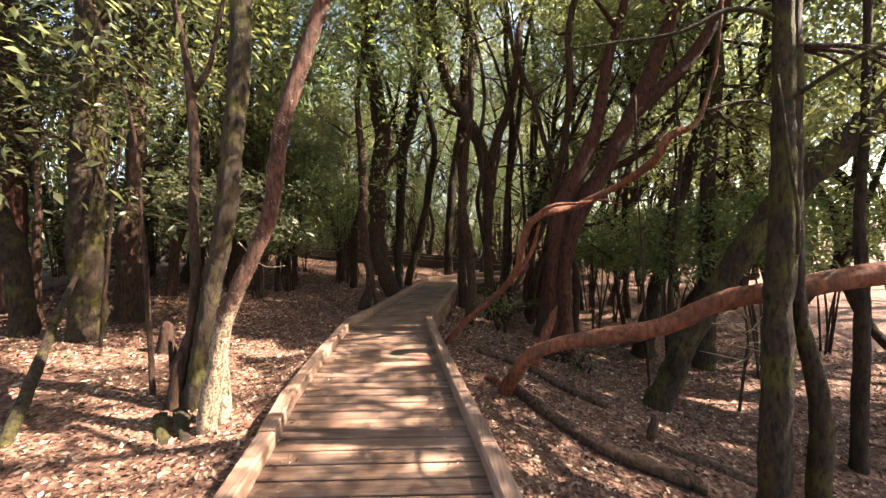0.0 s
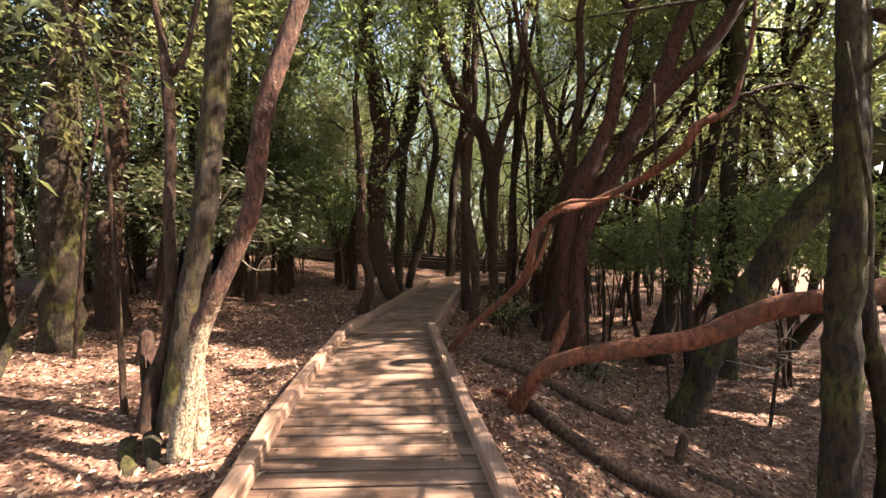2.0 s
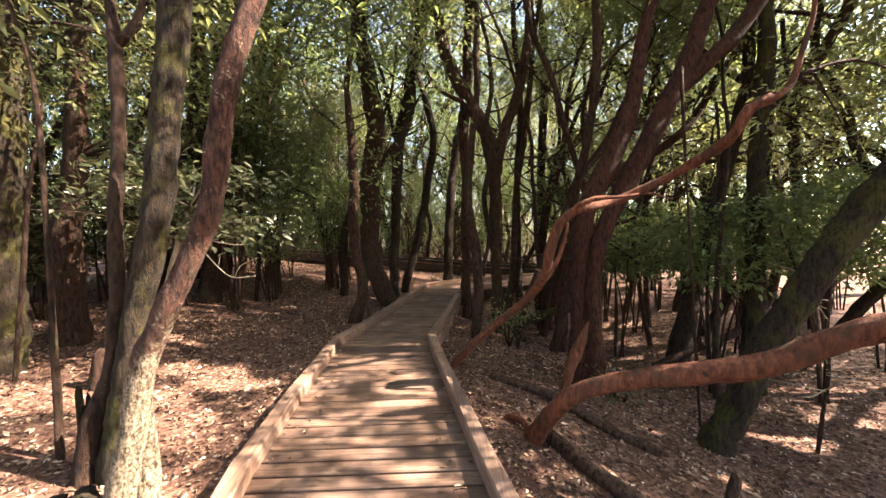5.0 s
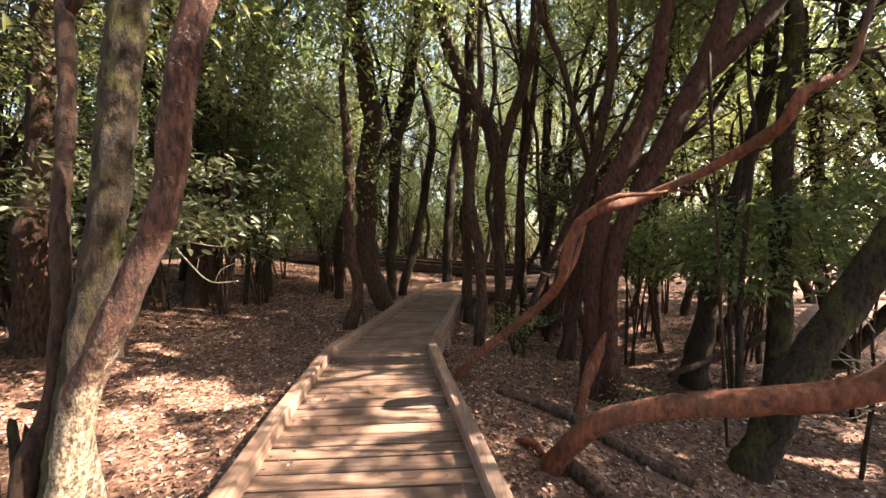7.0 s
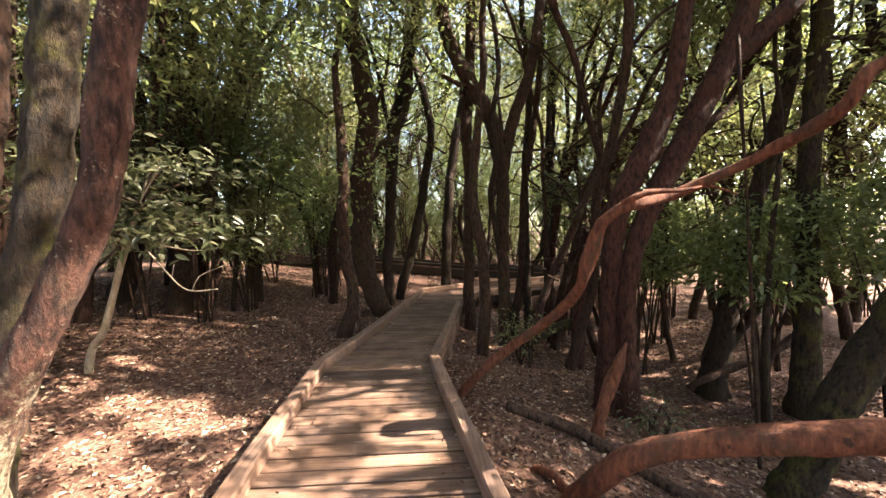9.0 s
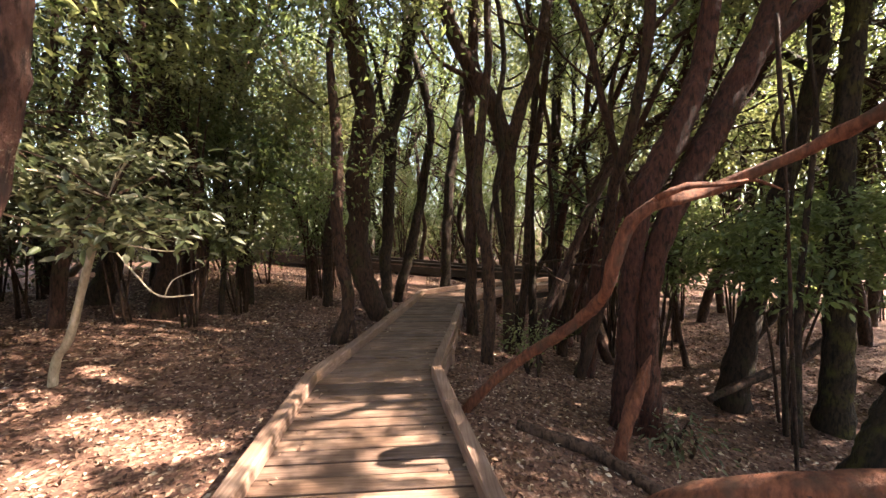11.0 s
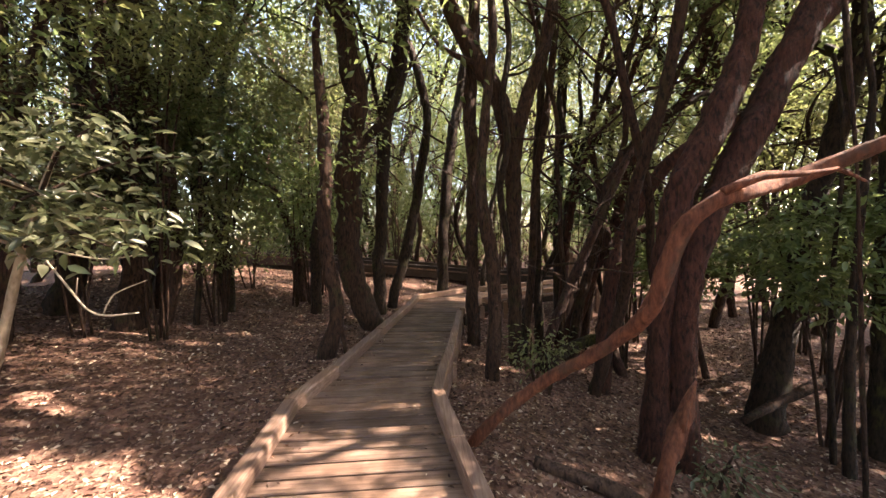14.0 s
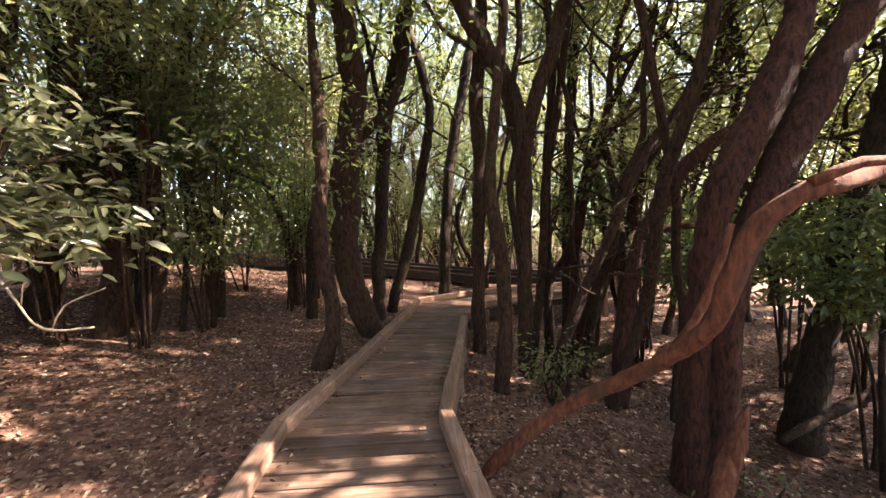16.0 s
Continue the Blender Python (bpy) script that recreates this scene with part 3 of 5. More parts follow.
# trees beside the walk
def near_trees():
    # crowns with low=6.3 or 6.4 lie above the view, added to shade the clearing
    tree([(-2.17, 3.3, -0.2, 0.084), (-2.09, 3.32, 0.29, 0.076), (-1.97, 3.33, 0.81, 0.073), (-1.73, 3.34, 1.31, 0.07), (-1.555, 3.35, 1.72, 0.067), (-1.48, 3.37, 2.22, 0.07), (-1.4, 3.42, 2.64, 0.069), (-1.25, 3.45, 3.1, 0.07), (-1.12, 3.5, 3.52, 0.067), (-0.91, 3.55, 4.05, 0.066)],
         BARK_LICHEN_SUNLIT, "curved red-brown trunk with pale lichen and a foot coloured as sunlit, leaning over the boardwalk", 1, 8.5, limbs=9, reach=2.6, crown=12, sides=28, flare=0.3, step=0.05, low=6.3,
         forks=[[(-2.14, 3.46, -0.3, 0.083), (-2.15, 3.5, 0.06, 0.069), (-2.12, 3.45, 0.4, 0.058), (-2.05, 3.38, 0.7, 0.041)]])
    tree([(-2.59, 3.75, -0.16, 0.104), (-2.48, 3.76, 0.48, 0.085), (-2.37, 3.78, 1.06, 0.086), (-2.24, 3.8, 1.63, 0.097), (-2.13, 3.85, 2.5, 0.099), (-2.05, 3.9, 3.25, 0.099), (-2.03, 3.95, 3.95, 0.097), (-2.01, 4.0, 4.44, 0.095)],
         BARK_MOSS, "straight mossy dark trunk beside the curved tree", 2, 9, limbs=9, reach=2.8, crown=12, sides=28, step=0.05, low=6.3)
    tree([(-2.75, 3.7, -0.1, 0.08), (-2.72, 3.75, 0.25, 0.068), (-2.63, 3.8, 0.53, 0.051), (-2.59, 3.85, 1.05, 0.047), (-2.64, 3.95, 1.76, 0.048), (-2.7, 4.1, 2.5, 0.05), (-2.77, 4.2, 3.15, 0.051), (-2.84, 4.25, 3.57, 0.036)],
         BARK_BROWN, "slender forked stem rising from an old stump", 3, 3.6, limbs=0, crown=0,
         forks=[[(-2.77, 4.2, 3.12, 0.041), (-2.58, 4.2, 3.33, 0.03), (-2.48, 4.2, 3.63, 0.026), (-2.36, 4.2, 4.11, 0.023), (-2.2, 4.3, 5.2, 0.016)]])
    tree([(-3.14, 3.9, -0.1, 0.029), (-3.18, 3.95, 0.68, 0.026), (-3.22, 4.0, 1.47, 0.022), (-3.33, 4.1, 2.46, 0.02), (-3.49, 4.2, 3.1, 0.015)],
         BARK_BROWN, "thin bare upright sapling pole", 4, 4.5, limbs=0, crown=0, sides=8, flare=0.2)
    tree([(-3.47, 2.8, -0.2, 0.048), (-3.78, 3.3, 0.17, 0.05), (-4.08, 3.8, 0.56, 0.042), (-4.33, 4.4, 1.17, 0.024)],
         BARK_MOSS, "leaning mossy dead pole over litter", 5, 0, limbs=0, crown=0, sides=10, flare=0.1, category="dead branch", group="")
    tree([(-5.09, 5.2, 0.12, 0.216), (-5.01, 5.2, 1.3, 0.194), (-4.9, 5.2, 2.25, 0.194), (-4.82, 5.2, 3.25, 0.187), (-4.72, 5.2, 4.15, 0.176), (-4.69, 5.2, 5.19, 0.165)],
         BARK_MOSS, "thick mossy trunk with dark bark", 6, 9.5, limbs=8, reach=2.4, crown=10, low=6.4, sides=28, step=0.05)
    tree([(-6.24, 5.6, 0.2, 0.08), (-6.11, 5.6, 1.55, 0.049), (-6.04, 5.6, 2.56, 0.043), (-6.01, 5.6, 3.56, 0.043), (-6.11, 5.6, 4.53, 0.037)],
         BARK_BROWN, "slender brown trunk in the shade", 7, 7, crown=2)
    tree([(-7.22, 6.2, 0.2, 0.204), (-7.18, 6.2, 1.75, 0.186), (-7.12, 6.2, 3.14, 0.17), (-7.12, 6.2, 4.95, 0.163)],
         BARK_WINE, "thick reddish trunk in the shade", 8, 9.5, limbs=7, reach=2.2, crown=7, low=6.4)
    tree([(-4.7, 5.0, 0.05, 0.024), (-4.54, 5.0, 1.16, 0.024), (-4.41, 5.0, 2.06, 0.022), (-4.3, 5.1, 3.0, 0.014)],
         BARK_BROWN, "thin pale leaning dead stem", 9, 0, limbs=0, crown=0, sides=7, flare=0.1)
    tree([(-5.36, 6.3, 0.25, 0.207), (-5.32, 6.3, 1.52, 0.172), (-5.14, 6.3, 2.66, 0.138), (-5.02, 6.3, 3.96, 0.124), (-4.89, 6.3, 5.41, 0.117)],
         BARK_BROWN, "broad-based brown trunk across the clearing", 10, 9, limbs=8, reach=2.4, crown=9, low=6.4)
    tree([(1.89, 6.4, -0.72, 0.175), (1.87, 6.35, 0.14, 0.116), (1.87, 6.3, 0.84, 0.11), (1.88, 6.25, 1.36, 0.116), (1.96, 6.2, 1.91, 0.125), (2.24, 6.2, 2.44, 0.133), (2.51, 6.2, 3.07, 0.114), (2.61, 6.2, 3.51, 0.095)],
         BARK_WINE, "dark red-brown trunk bending up beside its twin", 11, 7.5, crown=2, sides=24, step=0.06)
    tree([(2.09, 6.32, -0.72, 0.158), (2.04, 6.25, 0.17, 0.12), (2.03, 6.2, 0.85, 0.105), (2.16, 6.2, 1.5, 0.114), (2.42, 6.2, 2.04, 0.125), (2.71, 6.2, 2.58, 0.133), (2.99, 6.2, 3.12, 0.131), (3.3, 6.2, 3.72, 0.131)],
         BARK_WINE, "leaning red-brown trunk that forks overhead", 12, 7.5, crown=2, sides=24, step=0.06,
         forks=[[(3.1, 6.2, 3.35, 0.114), (3.55, 6.2, 3.75, 0.114), (4.0, 6.15, 4.2, 0.105), (4.5, 6.1, 5.0, 0.097)]])
    tree([(2.94, 5.1, -0.98, 0.176), (3.12, 5.08, -0.6, 0.156), (3.29, 5.0, 0.01, 0.148), (3.56, 4.95, 0.48, 0.156), (3.88, 4.85, 1.17, 0.147), (4.19, 4.8, 1.64, 0.16), (4.67, 4.65, 2.29, 0.172), (5.29, 4.5, 2.88, 0.172), (6.01, 4.4, 3.51, 0.164)],
         BARK_MOSS, "mossy trunk leaning strongly to one side", 13, 7, crown=2, sides=24, step=0.06)
    tree([(2.5, 2.76, -0.9, 0.113), (2.53, 2.78, -0.57, 0.107), (2.54, 2.8, 0.68, 0.097), (2.57, 2.82, 1.54, 0.085), (2.56, 2.83, 2.38, 0.07), (2.55, 2.85, 3.21, 0.063), (2.53, 2.86, 3.62, 0.059)],
         BARK_MOSS, "upright mossy trunk with a pale vine on it", 14, 7.5, limbs=2, crown=2, sides=24, step=0.06, low=4.6,
         forks=[[(2.58, 2.7, 1.33, 0.012), (2.55, 2.68, 1.66, 0.013), (2.48, 2.68, 1.98, 0.013), (2.44, 2.7, 2.34, 0.013), (2.41, 2.72, 2.62, 0.012)], [(2.55, 2.83, 3.0, 0.024), (2.4, 2.82, 3.1, 0.02), (2.1, 2.8, 3.12, 0.018), (1.77, 2.8, 2.97, 0.014), (1.34, 2.85, 2.93, 0.01), (0.92, 2.9, 2.9, 0.006)], [(2.56, 2.8, 2.45, 0.022), (2.7, 2.6, 2.6, 0.018), (2.86, 2.4, 2.7, 0.014), (3.2, 2.2, 2.85, 0.008)]])
    tree([(2.94, 2.85, -0.99, 0.081), (2.94, 2.85, -0.53, 0.076), (2.93, 2.85, 0.12, 0.072), (2.82, 2.85, 0.57, 0.054), (2.75, 2.87, 0.97, 0.052), (2.74, 2.9, 1.53, 0.052), (2.73, 2.92, 2.39, 0.055), (2.72, 2.95, 3.24, 0.058), (2.74, 3.0, 3.65, 0.058)],
         BARK_MOSS, "bent mossy stem pressed against its neighbour", 15, 7, limbs=2, crown=2, sides=14, low=4.6)
    tree([(4.34, 3.8, -1.1, 0.079), (4.33, 3.8, 0.05, 0.068), (4.3, 3.8, 0.94, 0.058), (4.25, 3.8, 1.63, 0.046), (4.27, 3.8, 2.38, 0.042)],
         BARK_DARK, "slim dark trunk with a knot", 16, 6.5, crown=2, low=4.2)
    tree([(4.74, 6.7, -0.95, 0.202), (4.75, 6.7, -0.46, 0.161), (4.77, 6.7, 0.56, 0.139), (4.75, 6.7, 1.56, 0.123), (4.77, 6.7, 2.87, 0.117), (4.87, 6.7, 4.14, 0.112)],
         BARK_MOSS, "mossy upright trunk behind the shrubs", 17, 8, crown=2, sides=14)
    tree([(4.01, 7.4, -0.72, 0.189), (4.2, 7.4, 0.04, 0.158), (4.38, 7.4, 0.82, 0.131), (4.57, 7.4, 1.73, 0.121), (4.86, 7.4, 2.71, 0.116), (5.15, 7.4, 3.83, 0.105)],
         BARK_DARK, "dark leaning trunk with a swollen foot", 18, 8, crown=2, sides=14)
    tree([(3.13, 5.6, -0.95, 0.019), (3.04, 5.6, 0.35, 0.018), (2.98, 5.6, 1.33, 0.014), (2.93, 5.6, 2.05, 0.012)], BARK_BROWN, "thin straight sapling stem", 19, 3, limbs=0, crown=0, sides=7, flare=0.1)
    tree([(4.01, 6.6, -0.85, 0.031), (3.94, 6.6, 0.28, 0.026), (3.95, 6.6, 1.26, 0.022)], BARK_DARK, "thin dark sapling stem", 20, 3.5, limbs=0, crown=0, sides=7, flare=0.1)
    tree([(3.95, 6.4, -0.9, 0.058), (3.92, 6.4, 0.34, 0.042), (3.98, 6.4, 1.57, 0.033), (4.07, 6.4, 2.77, 0.029)], BARK_DARK, "slim dark stem among the shrubs", 21, 5.5, limbs=2, crown=2, sides=8, flare=0.2)
    # the cluster where the walk bends
    tree([(-1.35, 9.6, -0.1, 0.202), (-1.55, 9.65, 0.45, 0.216), (-1.7, 9.7, 1.31, 0.218), (-1.69, 9.7, 2.26, 0.218), (-1.62, 9.7, 3.31, 0.209), (-1.52, 9.75, 4.16, 0.21), (-1.66, 9.8, 5.01, 0.201), (-1.86, 9.9, 6.0, 0.194)],
         BARK_BROWN, "tall sinuous brown trunk at the bend", 22, 9.5, crown=3, sides=14, low=5)
    tree([(-1.83, 8.3, -0.2, 0.138), (-1.63, 8.35, 0.45, 0.1), (-1.79, 8.4, 1.27, 0.101), (-1.8, 8.5, 2.15, 0.103), (-1.82, 8.6, 3.05, 0.092), (-1.87, 8.7, 3.69, 0.086), (-1.94, 8.8, 4.45, 0.061), (-1.84, 8.9, 5.39, 0.052)],
         BARK_BROWN, "slim twisted trunk close to the boardwalk", 23, 7, crown=3, low=5,
         forks=[[(-1.5, 8.2, -0.2, 0.028), (-1.6, 8.32, 0.3, 0.032), (-1.66, 8.36, 0.7, 0.028)]])
    tree([(-1.33, 10.7, 0.0, 0.136), (-1.28, 10.8, 1.13, 0.126), (-1.18, 10.8, 2.97, 0.138), (-1.07, 10.9, 4.21, 0.151), (-0.81, 11.0, 5.23, 0.153), (-0.56, 11.0, 6.32, 0.141), (-0.42, 11.0, 7.05, 0.129)],
         BARK_DARK, "dark trunk curving away at the top", 24, 9.5, crown=3, low=5, forks=[[(-1.1, 10.85, 3.6, 0.055), (-1.3, 10.9, 4.5, 0.051), (-1.5, 11.0, 5.6, 0.046)]])
    tree([(-1.11, 11.3, -0.05, 0.109), (-0.79, 11.4, 1.08, 0.123), (-0.45, 11.5, 2.68, 0.112), (-0.22, 11.6, 4.03, 0.1), (-0.34, 11.7, 5.0, 0.102), (-0.53, 11.8, 5.71, 0.09)],
         BARK_DARK, "slim dark trunk leaning over the walk", 25, 8.5, crown=3, low=5)
    tree([(0.17, 13.5, 0.0, 0.156), (0.25, 13.6, 1.8, 0.147), (0.45, 13.7, 3.8, 0.147), (0.7, 13.9, 5.1, 0.147), (1.05, 13.9, 6.8, 0.138)],
         BARK_DARK, "dark upright trunk by the far walk", 26, 9.5, crown=3, low=5)
    tree([(0.48, 9.4, -0.4, 0.114), (0.47, 9.4, 1.17, 0.105), (0.52, 9.4, 2.72, 0.114), (0.46, 9.4, 3.73, 0.114), (0.55, 9.4, 4.54, 0.105), (0.59, 9.4, 5.73, 0.095)],
         BARK_BROWN, "upright brown trunk at the outer edge of the bend", 27, 9, crown=3, low=5)
    tree([(0.53, 7.95, -0.48, 0.11), (0.59, 8.0, 0.33, 0.092), (0.56, 8.0, 1.25, 0.097), (0.5, 8.0, 1.5, 0.092), (0.44, 8.1, 2.25, 0.077), (0.54, 8.2, 3.35, 0.071), (0.67, 8.3, 4.23, 0.063)],
         BARK_BROWN, "crooked slim trunk beside the kerb", 28, 7.5, crown=3, low=5)
    tree([(1.03, 8.6, -0.58, 0.11), (1.04, 8.7, 1.2, 0.106), (1.07, 8.8, 2.42, 0.129), (0.94, 8.8, 3.36, 0.147), (0.76, 8.8, 3.82, 0.147), (0.41, 8.9, 4.5, 0.141), (0.14, 9.0, 5.11, 0.125), (0.01, 9.0, 5.66, 0.116)],
         BARK_BROWN, "crooked trunk that forks high and bends over the walk", 29, 8, crown=3, low=5,
         forks=[[(1.06, 8.8, 2.61, 0.113), (1.23, 8.8, 3.45, 0.113), (1.6, 8.9, 4.42, 0.106), (1.83, 9.0, 5.5, 0.098)], [(0.6, 8.85, 4.2, 0.055), (0.3, 8.8, 4.25, 0.046), (-0.1, 8.8, 4.5, 0.032), (-0.4, 8.8, 5.0, 0.028)]])
    tree([(1.73, 9.6, -0.51, 0.088), (1.7, 9.6, 1.13, 0.078), (1.7, 9.6, 2.74, 0.074), (1.79, 9.6, 4.32, 0.068), (1.67, 9.6, 5.86, 0.059)], BARK_DARK, "slim straight dark trunk", 30, 8, crown=3, low=5)
    tree([(2.63, 11.0, -0.41, 0.118), (2.61, 11.0, 1.03, 0.106), (2.64, 11.0, 2.97, 0.106), (2.75, 11.0, 5.49, 0.106), (2.73, 11.0, 6.72, 0.094)], BARK_DARK, "straight dark trunk beyond the walk", 31, 9, crown=3, low=5)
    tree([(2.42, 9.8, -0.45, 0.151), (2.83, 9.8, 0.76, 0.131), (3.29, 9.8, 1.65, 0.121), (3.63, 9.8, 2.87, 0.11), (4.54, 9.8, 3.85, 0.1)], BARK_WINE, "reddish trunk leaning low", 32, 7, crown=3, low=4.5)
    tree([(2.2, 8.2, -0.75, 0.13), (2.3, 8.2, 0.4, 0.1), (2.46, 8.2, 1.29, 0.095), (2.71, 8.2, 1.77, 0.1), (3.12, 8.2, 2.41, 0.095), (3.63, 8.2, 2.81, 0.085), (4.22, 8.2, 3.08, 0.08), (4.8, 8.2, 3.6, 0.07)], BARK_WINE, "red-brown trunk leaning far over the slope", 61, 6.5, crown=3, low=4.5, sides=16,
         forks=[[(2.5, 8.2, 1.4, 0.06), (2.9, 8.15, 1.6, 0.05), (3.3, 8.1, 1.62, 0.04), (3.8, 8.1, 1.8, 0.028)]])
    tree([(2.1, 9.0, -0.65, 0.1), (2.23, 9.0, 0.32, 0.08), (2.52, 9.0, 1.25, 0.075), (2.75, 9.0, 2.36, 0.08), (3.38, 9.0, 3.18, 0.075), (4.24, 9.0, 3.73, 0.07), (5.12, 9.0, 4.01, 0.06)], BARK_BROWN, "crooked trunk bending low towards the light", 62, 6.5, crown=3, low=4.8, sides=14,
         forks=[[(2.7, 9.0, 2.2, 0.055), (2.95, 8.9, 3.0, 0.05), (2.9, 8.8, 3.9, 0.04), (3.1, 8.8, 4.8, 0.03)]])
    tree([(1.42, 8.6, -0.6, 0.09), (1.78, 8.6, 0.41, 0.075), (2.14, 8.6, 1.19, 0.07), (2.77, 8.6, 2.56, 0.06), (3.3, 8.6, 3.33, 0.055)], BARK_RED, "slim reddish stem leaning over the slope", 63, 6.0, crown=2, low=4.6, sides=12)
    tree([(2.25, 10.0, -0.6, 0.09), (2.33, 10.0, 0.34, 0.075), (2.45, 10.0, 1.64, 0.075), (2.78, 10.0, 2.93, 0.07), (3.45, 10.0, 3.99, 0.065), (4.0, 10.0, 5.25, 0.06)], BARK_WINE, "slim trunk curving away above", 64, 7.5, crown=3, low=5, sides=12)
    tree([(1.4, 9.5, -0.65, 0.08), (1.57, 9.5, 0.85, 0.07), (1.64, 9.5, 2.35, 0.07), (1.85, 9.5, 3.62, 0.065), (2.01, 9.5, 4.97, 0.06)], BARK_BROWN, "slim upright brown stem near the bend", 65, 8, crown=3, low=5, sides=12)
    # beyond the clearing
    tree([(-6.55, 9.6, 0.3, 0.222), (-6.21, 9.7, 2.02, 0.152), (-6.17, 9.8, 3.26, 0.142), (-6.18, 9.8, 4.08, 0.138), (-6.32, 9.8, 5.09, 0.121), (-6.43, 9.8, 6.08, 0.105)], BARK_DARK, "dark trunk with a wide foot across the clearing", 33, 9, crown=5)
    tree([(-5.06, 9.2, 0.15, 0.222), (-5.12, 9.3, 1.49, 0.189), (-5.16, 9.4, 3.46, 0.153), (-5.21, 9.4, 4.71, 0.138), (-5.2, 9.4, 5.75, 0.13)], BARK_BROWN, "thick brown trunk across the clearing", 34, 9, crown=5)
    tree([(-5.63, 9.6, 0.2, 0.095), (-5.27, 9.8, 2.32, 0.089), (-5.14, 9.8, 3.87, 0.089), (-5.19, 9.8, 4.89, 0.081), (-4.93, 9.8, 6.1, 0.081)], BARK_BROWN, "slim brown trunk across the clearing", 35, 8, crown=5)
    tree([(-5.5, 10.4, 0.2, 0.132), (-5.3, 10.5, 2.96, 0.107), (-4.99, 10.6, 4.36, 0.108), (-4.54, 10.7, 4.97, 0.11), (-4.25, 10.7, 5.66, 0.1), (-4.02, 10.7, 6.46, 0.091)], BARK_RED, "trunk that leans over the clearing", 36, 8.5, crown=5)
    tree([(-4.32, 9.5, 0.1, 0.054), (-4.21, 9.5, 1.06, 0.047), (-4.16, 9.5, 1.87, 0.035)], BARK_DARK, "small dark sapling trunk", 37, 3.5, limbs=3, reach=0.8, crown=5, low=1.8, sides=8)


near_trees()


def limb(name, pts, material, label, category, seed, sides=14, rough=0.14, forks=()):
    o = pts[0][:3]
    pieces = [tube(pts, sides, 0.07, rough, seed, o)]
    root = part(name, mesh_of(name, pieces, material), None)
    root.location = o
    tagged(root, label, category)
    for i, f in enumerate(forks):
        part("branch", mesh_of("branch", [tube(f, 8, 0.08, rough, seed + i, o)], material), None, root)
    return root


def jagged_stump():
    """A hollow broken stump with a torn rim."""
    rng = random.Random(4)
    o = (-2.74, 3.8, -0.2)
    n, rows = 26, (-0.2, 0.06, 0.22, 0.36, 0.5)
    verts, faces = [], []
    tear = [0.5 + 0.2 * math.sin(k * 0.9) * math.sin(k * 0.37 + 1) + rng.uniform(-0.07, 0.1) for k in range(n)]
    for j, z in enumerate(rows):
        for k in range(n):
            a = 2 * math.pi * k / n
            r = (0.19, 0.14, 0.11, 0.1, 0.095)[j] * (1 + 0.16 * math.sin(3 * a + j * 0.4) + rng.uniform(-0.06, 0.06))
            verts.append((math.cos(a) * r, math.sin(a) * r, z if j < 4 else max(0.42, tear[k])))
    for k in range(n):
        a = 2 * math.pi * k / n
        verts.append((math.cos(a) * 0.07, math.sin(a) * 0.07, max(0.4, tear[k] - 0.03)))
    for k in range(n):
        a = 2 * math.pi * k / n
        verts.append((math.cos(a) * 0.055, math.sin(a) * 0.055, 0.3))
    for j in range(6):
        for k in range(n):
            k2 = (k + 1) % n
            faces.append((j * n + k, j * n + k2, (j + 1) * n + k2, (j + 1) * n + k))
    faces.append(tuple(6 * n + k for k in range(n)))
    ob = part("tree_stump", mesh_of("tree_stump", [(verts, faces)], BARK_DARK, False), None)
    ob.location = o
    tagged(ob, "dark hollow broken stump with a torn rim", "tree stump")
    for i, (x, y, z) in enumerate([(-2.35, 3.25, -0.22), (-2.5, 3.2, -0.24)]):
        root = tube([(x - 0.2, y + 0.25, z + 0.06, 0.06), (x, y, z + 0.0, 0.05), (x + 0.12, y - 0.16, z - 0.05, 0.035), (x + 0.2, y - 0.3, z - 0.1, 0.02)], 10, 0.05, 0.4, i, o)
        part("root", mesh_of("root", [root], BARK_MOSS), None, ob, "mossy surface root")


